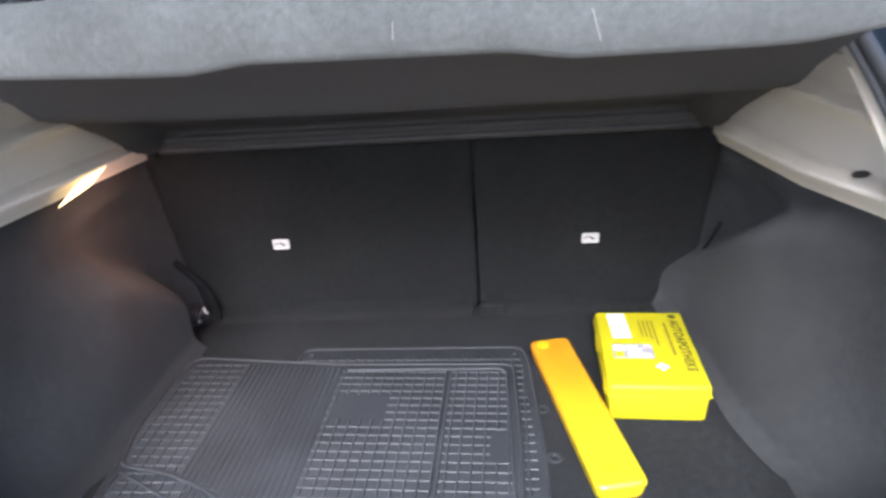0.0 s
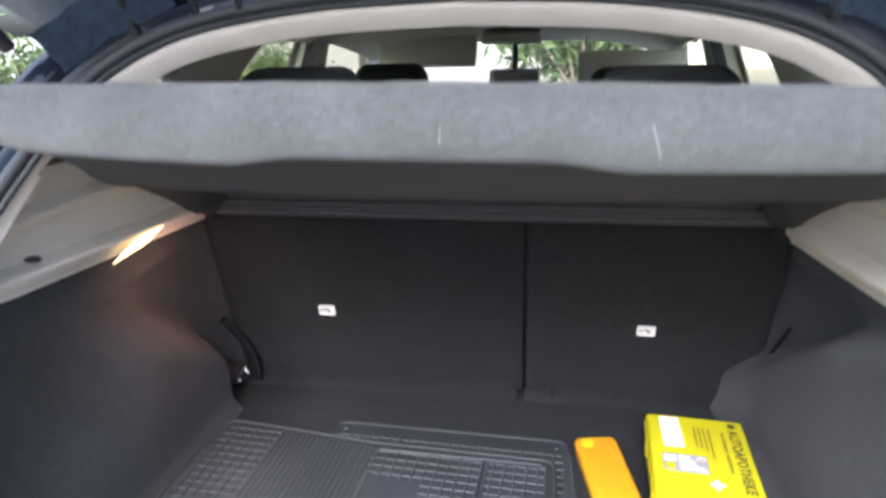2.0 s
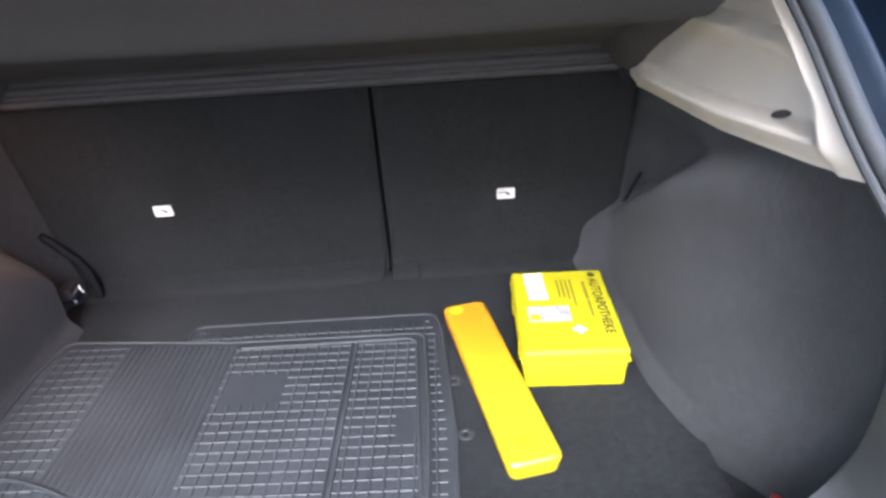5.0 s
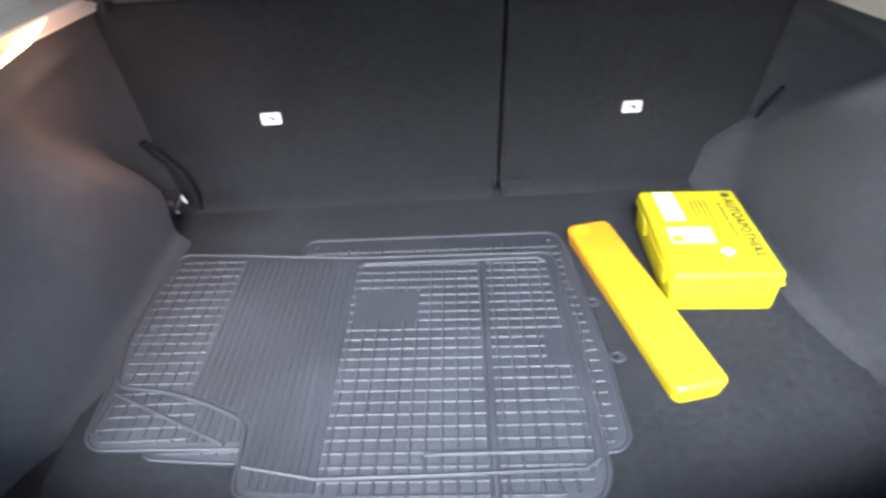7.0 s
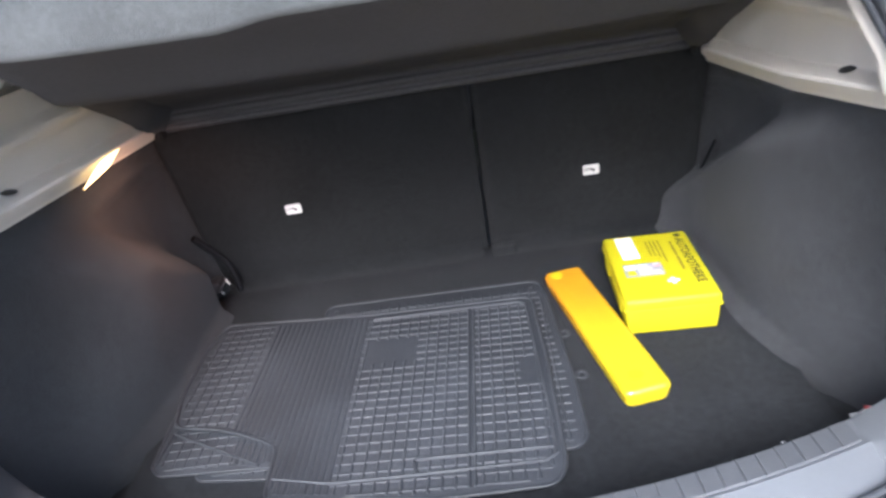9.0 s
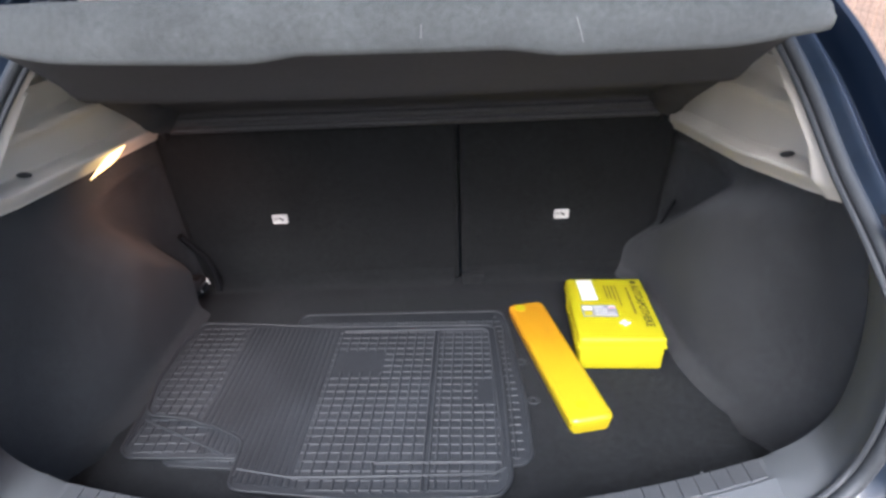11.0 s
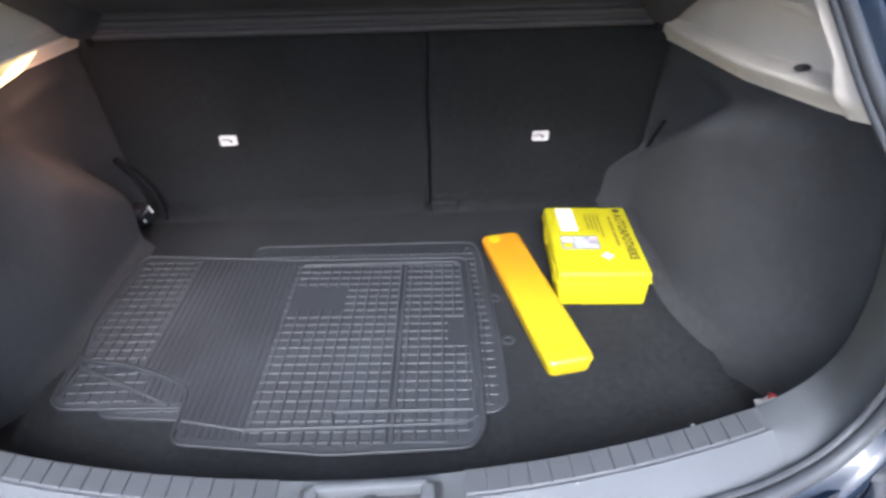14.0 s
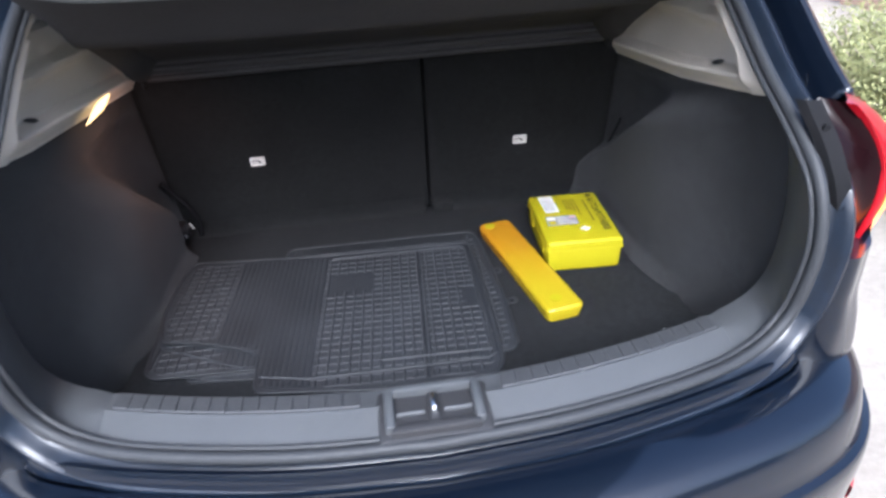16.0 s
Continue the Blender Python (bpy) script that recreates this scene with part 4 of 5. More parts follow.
def pillar_trim(side):
    trim = thing("pillar_trim", "warm grey moulded plastic pillar trim with a recessed panel", "pillar trim", (side * 0.57, 0.5, 1.03), group="boot pillar trims")
    base = Matrix.Translation((-side * 0.57, -0.5, -1.03))

    def rise_at(y):
        """The left trim sits a little higher towards the seat."""
        return 0.0 if side > 0 else float(np.interp(y, [0.20, 0.37, 0.53, 0.87], [0.006, 0.010, 0.021, 0.020]))

    def face(y, z):
        """How far out the trim's skin lies: flush along the lower edge and the seal, recessed between."""
        b = trim_low(y) + rise_at(y)
        ys, xs = seal_at(z)
        flush = float(np.interp(y, [0.23, 0.5, 0.8, 0.88], [0.573, 0.566, 0.556, 0.551]))
        w = max(y - ys, 0.0)
        # the facet beside the seal widens towards its foot
        facet = 0.044 + 0.85 * max(0.0, 1.115 - z)
        slope = xs + 0.002 - 0.017 * min(w / facet, 1.0)
        keep = smooth01((w - facet) / 0.034) * (1 - smooth01((z - 1.140) / 0.03))
        flush = flush * keep + slope * (1 - keep)
        h = z - b
        zone = smooth01((y - ys - facet - 0.002) / 0.034) * smooth01((0.90 - y) / 0.10)
        # the ledge under the shelf: an undercut face, a crest, then its top running out to the recessed panel
        under = 0.016 * (1 - smooth01(h / 0.026))
        out = 0.030 * smooth01((h - 0.028) / 0.014)
        # a rounded bead above the panel, and a second deeper recess over it
        bead = float(np.interp(z, [1.118, 1.128, 1.136, 1.146, 1.160, 1.175], [0.0, -0.004, -0.017, -0.017, 0.006, 0.012]))
        return flush + under + zone * (out + bead * smooth01((0.78 - y) / 0.08))

    steps = [0, 0.002, 0.005, 0.010, 0.018, 0.026, 0.030, 0.033, 0.036, 0.039, 0.042, 0.045, 0.049, 0.055]

    def column(t, tall_to=None):
        yb = 0.206 + 0.668 * t
        col = []
        b = trim_low(yb) + rise_at(yb)
        sill = float(np.interp(yb, [0.2, 0.60, 0.74, 0.84, 0.874], [1.205, 1.200, 1.168, 1.125, 1.085])) + (rise_at(yb) if yb > 0.7 else 0)
        tall = sill - b
        marks = [min(d, tall) for d in steps] + [0.055 + (tall - 0.055) * k / 16 if tall > 0.055 else tall for k in range(1, 17)]
        if tall_to:
            marks += [tall + (tall_to - sill) * k / 16 for k in range(1, 17)]
        for d in marks:
            z = b + d
            ys = seal_at(z)[0] + 0.004
            narrow = 1 - 0.35 * smooth01((z - 1.25) / 0.09)
            y = yb + max(0.0, ys - 0.206) * (1 - t) if z < sill + 0.001 else ys + (yb - 0.206) * narrow + (sill_y(t, sill) - seal_at(sill)[0] - 0.004 - (yb - 0.206)) * max(0.0, 1 - (z - sill) / 0.05)
            tip = 0.02 * (1 - smooth01((0.874 - y) / 0.018)) ** 2 if y > 0.85 else 0
            col.append((side * (face(y, z) + tip), y, z))
        return col

    def sill_y(t, sill):
        return 0.206 + 0.668 * t + max(0.0, seal_at(sill)[0] + 0.004 - 0.206) * (1 - t)

    upright = [column(t, 1.30) for t in np.linspace(0, 0.066, 8)]
    edge = [(x + side * (0.022 if k > 30 else 0.0), y + (0.010 if k > 30 else 0.0), z) for k, (x, y, z) in enumerate(upright[-1])]
    back = [(x + side * (0.045 if k > 30 else 0.0), y + (0.012 if k > 30 else 0.0), z) for k, (x, y, z) in enumerate(upright[-1])]
    lower = []
    for t in np.linspace(0.066, 1, 130):
        col = column(t)
        col.append((col[-1][0] + side * 0.03, col[-1][1], col[-1][2] + 0.003))
        lower.append(col)
    v, f = loft(lower)
    f.append(tuple((len(lower) - 1) * len(lower[0]) + k for k in range(len(lower[0]))))
    v, f = gather([(v, f), loft(upright + [edge, back])])
    mesh_part("panel", v, f, TRIM, trim, "", 40).matrix_parent_inverse = base
    y0, z0 = 0.412, trim_low(0.412) + rise_at(0.412) + 0.0385
    v, f = loft([[(side * (face(y0, z0) - 0.004 + 0.010 * math.cos(a) * s), y0 + 0.012 * math.sin(a) * s, z0 + 0.003 + 0.0032 * s * math.cos(a)) for a in np.linspace(0, 2 * math.pi, 14)] for s in (0.01, 1.0)])
    mesh_part("slot", v, f, DARKPLASTIC, trim, "dark oval slot").matrix_parent_inverse = base


pillar_trim(-1)
pillar_trim(1)


def boot_lamp():
    lamp = thing("boot_lamp", "small glowing amber boot lamp set in the pillar trim", "lamp", (-0.556, 0.606, 1.046))
    rows = []
    for t in np.linspace(-1, 1, 13):
        w = 0.0062 * (1 - abs(t) ** 1.25) + 0.0003
        y, z = 0.076 * t, 0.010 * t - 0.004 * t * t
        e = 1 - abs(t) ** 1.6
        rows.append([(-0.004, y, z + w), (-0.004 + 0.008 * e, y, z + 0.8 * w), (-0.004 + 0.011 * e, y, z), (-0.004 + 0.010 * e, y, z - 0.8 * w), (-0.004 + 0.002 * e, y, z - w)])
    v, f = loft(rows, wrap=True, caps=True)
    mesh_part("lens", v, f, LAMPLENS, lamp, "lit warm lens")


boot_lamp()


# ---- parcel shelf ------------------------------------------------------------------------
def lip_y(x):
    """How far along the shelf's rear lip lies; it bows, and less so on the right."""
    a = abs(x) / 0.512
    return 0.176 + (0.088 if x < 0 else 0.048) * a ** 2.2 + 0.012 * max(0, (a - 0.94) / 0.06) ** 2


def parcel_shelf():
    shelf = thing("parcel_shelf", "raised grey felt parcel shelf with a drooping rear lip", "parcel shelf", (0, 0.79, 1.04))
    base = Matrix.Translation((0, -0.79, -1.04))
    upper, lower = [], []
    for x in np.linspace(-1, 1, 49):
        a = abs(x)
        w = 0.512 * x
        yl = lip_y(w)
        zb = 1.268 + 0.008 * smooth01((0.175 - abs(w - 0.02)) / 0.07) + 0.012 * smooth01((a - 0.72) / 0.28) - 0.005 * x
        zt = 1.341 - 0.005 * x - 0.010 * a ** 2 - 0.018 * max(0, (a - 0.9) / 0.1) ** 2
        wave = 0.0005 * math.sin(23 * x) + 0.0003 * math.sin(57 * x + 1)
        hx = 0.530 * x
        upper.append([(hx, 0.79, 1.112), (0.5 * (hx + w), 0.5 * (0.79 + yl), 0.5 * (1.112 + zt) + 0.004), (w, yl + 0.06, zt - 0.016), (w, yl + 0.024, zt - 0.001 + wave), (w, yl + 0.009, zt - 0.004 + wave), (w, yl + 0.001, zt - 0.014),
                      (w, yl - 0.004, 0.5 * (zt + zb)), (w, yl - 0.002, zb + 0.008), (w, yl + 0.004, zb + 0.001), (w, yl + 0.013, zb)])
        u = lambda t: (hx * t + w * (1 - t), 0.79 * t + (yl + 0.03) * (1 - t), 1.036 * t + 1.281 * (1 - t))
        lift = 0.050 * smooth01((0.99 - a) / 0.08)

        def st(t, d):
            q = u(t)
            return (q[0], q[1], q[2] + d + lift * smooth01((t - 0.40) / 0.5))

        lower.append([(w, yl + 0.013, zb), (w, yl + 0.020, zb + 0.006), st(0.09, 0.004), st(0.20, 0.004), st(0.30, 0.0), st(0.34, -0.006), st(0.38, -0.009), st(0.42, -0.007), st(0.45, 0.0), st(0.50, 0.004),
                      st(0.70, 0.004), st(0.80, 0.0), st(0.82, -0.004), st(0.90, -0.004), st(0.93, 0.0), (hx, 0.79, 1.036 + lift), (hx, 0.79, 1.112)])
    v, f = loft(upper)
    mesh_part("cover", v, f, FELT, shelf, "mottled grey felt cover with pale scuffs", 50).matrix_parent_inverse = base
    v, f = loft(lower)
    n = len(lower[0])
    mesh_part("underside", v, f, UNDER, shelf, "black stepped underside", 30).matrix_parent_inverse = base
    for s, k in ((-1, 0), (1, 48)):
        edge = upper[k] + lower[k][1:-1]
        mesh_part("side_edge", edge, [tuple(range(len(edge)))], FELT, shelf).matrix_parent_inverse = base
    # scuffs in the felt of the lip
    for x, z, lx, lz in ((0.209, 1.294, -0.008, 0.026), (0.040, 1.300, 0.001, 0.015)):
        yl = lip_y(x)
        v, f = tube(smooth_curve([(x - lx / 2, yl - 0.0034, z - lz / 2), (x, yl - 0.0042, z), (x + lx / 2, yl - 0.0036, z + lz / 2)], 4), 0.0003, 6)
        mesh_part("scuff", v, f, SCUFF, shelf, "pale scuff mark").matrix_parent_inverse = base
    for s in (-1, 1):
        v, f = tube(smooth_curve([(s * 0.47, 0.295, 1.30), (s * 0.50, 0.20, 1.42), (s * 0.51, 0.12, 1.60)], 5), 0.0018, 6)
        mesh_part("cord", v, f, DARKPLASTIC, shelf, "thin black lifting cord").matrix_parent_inverse = base
    rail = thing("shelf_rail", "black ridged plastic rail carrying the parcel shelf", "rail", (0, 0.82, 1.03))
    section = [(0.792, 1.096), (0.790, 1.090), (0.793, 1.083), (0.800, 1.080), (0.801, 1.074), (0.795, 1.070), (0.794, 1.063), (0.799, 1.058), (0.806, 1.056), (0.807, 1.051), (0.803, 1.048), (0.802, 1.042), (0.808, 1.036), (0.820, 1.033), (0.832, 1.034)]
    section = smooth_curve([(y - 0.82, z - 1.03, 0) for y, z in section], 3)
    v, f = loft([[(x, p[0], p[1]) for p in section] for x in np.linspace(-0.522, 0.522, 3)])
    mesh_part("ridged_strip", v, f, UNDER, rail, "black strip with soft lengthwise ridges", 60)
    for s in (-1, 1):
        part("pivot", rounded(0.014, 0.026, 0.034, 0.005, 2, pose(s * 0.528, -0.03, 0.014)), SEATBACK, rail)


parcel_shelf()


# ---- things lying in the boot ------------------------------------------------------------
def spans(outline, k, value):
    """The stretches of the line coordinate k = value that lie inside an outline."""
    hits = []
    for a, b in zip(outline, outline[1:] + outline[:1]):
        if (a[k] - value) * (b[k] - value) < 0:
            t = (value - a[k]) / (b[k] - a[k])
            hits.append(a[1 - k] + t * (b[1 - k] - a[1 - k]))
    hits.sort()
    return list(zip(hits[::2], hits[1::2]))


def cut(stretches, holes):
    for h0, h1 in holes:
        out = []
        for a, b in stretches:
            if h1 <= a or h0 >= b:
                out.append((a, b))
            else:
                if a < h0:
                    out.append((a, h0))
                if b > h1:
                    out.append((h1, b))
        stretches = out
    return [(a, b) for a, b in stretches if b - a > 0.006]


def bars(stretches, k, value, wide, z0, z1):
    """Ridges with sloping flanks along the stretches, as verts and faces."""
    v, f = [], []
    for a, b in stretches:
        for e in (a, b):
            for off, z in ((-wide, z0), (-wide * 0.45, z1), (wide * 0.45, z1), (wide, z0)):
                p = (e, value + off, z) if k else (value + off, e, z)
                v.append(p)
        n = len(v) - 8
        f += [(n, n + 1, n + 5, n + 4), (n + 1, n + 2, n + 6, n + 5), (n + 2, n + 3, n + 7, n + 6), (n, n + 1, n + 2, n + 3), (n + 4, n + 5, n + 6, n + 7)]
    return v, f


CELL = 0.0202


def rubber_mat(outline, z0, label, turn, stripes=None, groove=None, blanks=(), frames=(), rim=0.0028, lift=None, tabs=()):
    """A rubber floor mat: plate, raised rim, grid of ridges and, on some, a striped heel pad."""
    cx, cy = np.mean([p[0] for p in outline]), np.mean([p[1] for p in outline])
    mat = thing("rubber_floor_mat", label, "floor mat", (cx, cy, z0), group="loose rubber floor mats")
    mat.rotation_euler = (0, 0, radians(turn))
    c, s = math.cos(radians(turn)), math.sin(radians(turn))
    local = [((x - cx) * c + (y - cy) * s, -(x - cx) * s + (y - cy) * c) for x, y in outline]
    shape = round_outline(local, 0.022, 4)
    plate = 0.0045
    to = lambda x, y: ((x - cx) * c + (y - cy) * s, -(x - cx) * s + (y - cy) * c)
    stripes = (to(*stripes[0])[0], to(*stripes[1])[0]) if stripes else None
    groove = to(*groove)[0] if groove else None
    blanks = [(to(x, y)[0] - w / 2, to(x, y)[0] + w / 2, to(x, y)[1] - h / 2, to(x, y)[1] + h / 2) for x, y, w, h in blanks]
    frames = [[to(x, y) for x, y in pts] for pts in frames]
    tabs = [to(x, y) for x, y in tabs]
    part("plate", slab(shape, 0, plate, 0.0012), RUBBER, mat)
    ring = [(x, y, plate + 0.0005 + (lift(x, y) if lift else 0)) for x, y in shape]
    dense = []
    for a, b in zip(ring, ring[1:] + ring[:1]):
        n = max(1, int(math.dist(a, b) / 0.02))
        dense += [tuple(np.array(a) * (1 - t / n) + np.array(b) * (t / n)) for t in range(n)]
    v, f = tube(dense, rim, 6, True, 0.8)
    mesh_part("rim", v, f, RUBBER, mat)
    us, vs = [p[0] for p in shape], [p[1] for p in shape]
    inner = [(x * (1 - 0.014 / abs(max(us))), y * (1 - 0.014 / abs(max(vs)))) for x, y in shape]
    made = []
    holes_u = lambda w: [(a, b) for a, b, d, e in blanks if d < w < e]
    holes_v = lambda w: [(d, e) for a, b, d, e in blanks if a < w < b]
    sl, sr = stripes if stripes else (9, 9)
    w = min(vs) + 0.022
    while w < max(vs) - 0.012:
        hole = holes_u(w) + ([(sl, sr)] if stripes else []) + ([(groove - 0.006, groove + 0.006)] if groove else [])
        made.append(bars(cut(spans(inner, 1, w), hole), 1, w, 0.0034, plate - 0.0005, plate + 0.0013))
        w += CELL
    w = min(us) + 0.022
    while w < max(us) - 0.012:
        if not (stripes and sl - 0.004 < w < sr + 0.004):
            made.append(bars(cut(spans(inner, 0, w), holes_v(w)), 0, w, 0.0030, plate - 0.0005, plate + 0.0012))
        w += CELL
    v, f = gather(made)
    tagged(mesh_part("grid_pattern", v, f, RUBBER, mat, "", 20), kind="stuff")
    if stripes:
        made = []
        w = sl + 0.004
        while w < sr - 0.002:
            v, f = bars(spans(inner, 0, w), 0, w, 0.0060, plate - 0.0005, plate + 0.0017)
            mesh_part("heel_pad_rib", v, f, RUBBER, mat, "", 20)
            w += 0.0113
    if groove:
        lane = spans(inner, 0, groove)
        for g in (groove - 0.005, groove + 0.005):
            v, f = bars(lane, 0, g, 0.0022, plate - 0.0005, plate + 0.0030)
            mesh_part("groove_ridge", v, f, RUBBER, mat)
    for pts in frames:
        v, f = tube([(x, y, plate + 0.001) for x, y in pts], 0.0028, 6)
        mesh_part("moulded_line", v, f, RUBBER, mat)
    for x, y in tabs:
        ring = [(x + 0.009 * math.cos(a), y + 0.009 * math.sin(a), 0.002) for a in np.linspace(0, 2 * math.pi, 16, endpoint=False)]
        v, f = tube(ring, 0.004, 8, True, 0.5)
        mesh_part("eyelet_tab", v, f, RUBBER, mat, "small moulded eyelet tab")
    return mat, local


# the lowest mat, showing along the back, the right and as a thin edge in front
rubber_mat([(-0.285, 0.755), (0.180, 0.742), (0.190, 0.69), (0.197, 0.42), (0.190, 0.275), (0.172, 0.257), (-0.10, 0.262), (-0.30, 0.270), (-0.44, 0.287), (-0.44, 0.45), (-0.30, 0.55)],
           FLOOR + 0.0003, "black rubber floor mat lying lowest in the pile", -2.0, tabs=((0.211, 0.422), (0.203, 0.545)), blanks=((-0.05, 0.735, 0.42, 0.036),))
# the second one, its lower left corner bare
rubber_mat([(-0.30, 0.62), (-0.520, 0.60), (-0.524, 0.45), (-0.519, 0.318), (-0.500, 0.299), (-0.25, 0.286), (-0.10, 0.30), (-0.10, 0.6)],
           FLOOR + 0.0075, "black rubber floor mat with a diagonal moulded line, half covered", -1.0, stripes=((-0.378, 0.32), (-0.22, 0.32)),
           frames=([(-0.508, 0.395), (-0.332, 0.296)], [(-0.508, 0.395), (-0.515, 0.325)]))


def curl(x, y):
    """The top mat curls up where it lies over the edge of the one below."""
    return 0.010 * smooth01((-0.10 - x) / 0.12) * smooth01((-0.05 - y) / 0.06)


# the top mat with its striped heel pad
rubber_mat([(-0.505, 0.714), (-0.385, 0.700), (-0.193, 0.676), (0.158, 0.662), (0.158, 0.46), (0.148, 0.215), (0.128, 0.181), (-0.075, 0.180), (-0.303, 0.214), (-0.306, 0.325), (-0.356, 0.354), (-0.425, 0.384), (-0.508, 0.402), (-0.525, 0.49), (-0.522, 0.62)],
           FLOOR + 0.0145, "large black rubber floor mat with a striped heel pad, on top", -2.9,
           stripes=((-0.390, 0.54), (-0.192, 0.445)), groove=(0.0215, 0.442), blanks=((-0.127, 0.543, 0.10, 0.073), (0.121, 0.433, 0.03, 0.075)),
           frames=([(-0.298, 0.256), (-0.207, 0.233), (-0.072, 0.229), (0.120, 0.226), (0.138, 0.238), (0.140, 0.30)], [(-0.072, 0.229), (-0.077, 0.257), (-0.06, 0.258), (0.132, 0.251)],
                   [(-0.17, 0.655), (0.13, 0.648), (0.143, 0.635), (0.142, 0.30)]), rim=0.0034, lift=curl)


def sheet_text(text, size, m, material, parent):
    """Flat lettering as a mesh, centred."""
    cu = bpy.data.curves.new("lettering", "FONT")
    cu.offset = 0.0005
    cu.space_character = 1.12
    cu.body, cu.size, cu.extrude, cu.align_x, cu.align_y = text, size, 0.0002, "CENTER", "CENTER"
    tmp = bpy.data.objects.new("lettering", cu)
    scene.collection.objects.link(tmp)
    bpy.context.view_layer.update()
    me = bpy.data.meshes.new_from_object(tmp.evaluated_get(bpy.context.evaluated_depsgraph_get()))
    bpy.data.objects.remove(tmp)
    xs = [v.co.x for v in me.vertices]
    wide = max(xs) - min(xs)
    me.transform(m)
    ob = new("lettering", me)
    me.materials.clear()
    me.materials.append(material)
    ob.parent = parent
    return ob, wide


def first_aid_box():
    box = thing("first_aid_box", "bright yellow plastic car first-aid box with printed lid", "first-aid box", (0.4045, 0.627, FLOOR))
    box.rotation_euler = (0, 0, radians(-4))
    W, L, H = 0.170, 0.248, 0.078
    low = rounded(W - 0.004, L - 0.004, 0.060, 0.007, 3, pose(0, 0, 0.0305))
    for v in low.verts:
        k = 0.975 + 0.025 * min(1, max(0, v.co.z / 0.05))
        v.co.x *= k
        v.co.y *= k
    part("tray", low, YELLOW, box)
    lid = part("lid", rounded(W, L, 0.026, 0.008, 4, pose(0, 0, H - 0.013)), YELLOW, box, "overlapping yellow lid")
    part("lid_lip", rounded(W + 0.003, L + 0.001, 0.005, 0.0022, 2, pose(0, 0, H - 0.022)), YELLOW, lid)
    for y in (-0.075, 0.055):
        part("clasp", rounded(0.008, 0.028, 0.030, 0.003, 2, pose(-W / 2 + 0.0015, y, H - 0.030)), YELLOW, box, "moulded side clasp")
    part("clasp", rounded(0.008, 0.028, 0.030, 0.003, 2, pose(W / 2 - 0.001, -0.02, H - 0.030)), YELLOW, box)
    top = H + 0.0003
    t, wide = sheet_text("AUTOAPOTHEKE", 0.021, pose(0, 0, 0), INK, box)
    t.data.transform(pose(0.062, 0.004, top + 0.0003, 0, 0, -90) @ Matrix.Diagonal((0.170 / wide, 1.12, 1, 1)))
    bm = bmesh.new()
    bmesh.ops.create_circle(bm, cap_ends=True, segments=20, radius=0.0075, matrix=pose(0.063, 0.103, top))
    part("round_mark", bm, INK, box)
    # a second line too small to read, and a column of small print
    part("small_print", joined([(0.0405, 0.0455, y, y + d, top, top + 0.0003) for y, d in ((0.066, 0.013), (0.022, 0.041), (-0.032, 0.05))]), THININK, box)
    for x, y0 in ((0.020, 0.0), (0.012, 0.022), (0.004, 0.028), (-0.004, 0.03)):
        part("small_print", joined([(x - 0.0016, x + 0.0016, y0, 0.088, top, top + 0.0003)]), THININK, box)
    white = part("price_label", rounded(0.034, 0.088, 0.0006, 0.0, 1, pose(-0.044, 0.068, top + 0.0003, 0, 0, 2)), PAPER, box, "plain white paper label")
    part("label_print", joined([(-0.055 + k * 0.006, -0.0535 + k * 0.006, 0.032, 0.098, top + 0.0007, top + 0.0009) for k in range(4)]), GREYINK, white)
    card = part("printed_label", rounded(0.072, 0.046, 0.0006, 0.0, 1, pose(-0.030, -0.020, top + 0.0003)), GREYINK, box, "grey and white printed label")
    for x0, x1, y0, y1, m in ((-0.063, -0.044, -0.017, -0.003, PAPER), (-0.062, -0.046, -0.038, -0.022, YELLOW), (-0.009, 0.004, -0.010, -0.002, PAPER), (-0.040, -0.020, -0.006, -0.003, PAPER),
                              (-0.040, -0.013, -0.014, -0.012, PAPER), (-0.040, -0.013, -0.022, -0.020, PAPER), (-0.040, -0.0, -0.030, -0.028, PAPER), (-0.040, 0.003, -0.038, -0.036, PAPER), (-0.008, 0.003, -0.0095, -0.0055, RED)):
        part("label_patch", joined([(x0, x1, y0, y1, top + 0.0007, top + (0.0011 if m is RED else 0.0009))]), m, card)
    part("white_cross", joined([(-0.0035 + 0.014, 0.0035 + 0.014, -0.078, -0.056, top, top + 0.0004), (0.003, 0.025, -0.0705, -0.0635, top + 0.0001, top + 0.0005)]), PAPER, box, "white printed cross")


first_aid_box()


def triangle_case():
    case = thing("warning_triangle_case", "long flat amber-yellow plastic warning triangle case", "plastic case", (0.2675, 0.533, FLOOR))
    case.rotation_euler = (0, 0, radians(9.6))
    o = round_outline([(-0.041, -0.204), (0.041, -0.204), (0.041, 0.204), (-0.041, 0.204)], 0.017, 6)
    bm = slab(o, 0.0, 0.032, 0.009, 4)
    for v in bm.verts:
        if v.co.z < 0.01:
            v.co.x *= 0.90
            v.co.y *= 0.978
    part("shell", bm, CASE, case)
    for y in (-0.166, 0.180):
        v, f = tube([(-0.006 if y < 0 else -0.018, y, 0.0315), (-0.006 if y < 0 else -0.018, y, 0.0334)], 0.0125, 18)
        mesh_part("stud", v, f, YELLOW, case, "round pale moulded stud")


triangle_case()


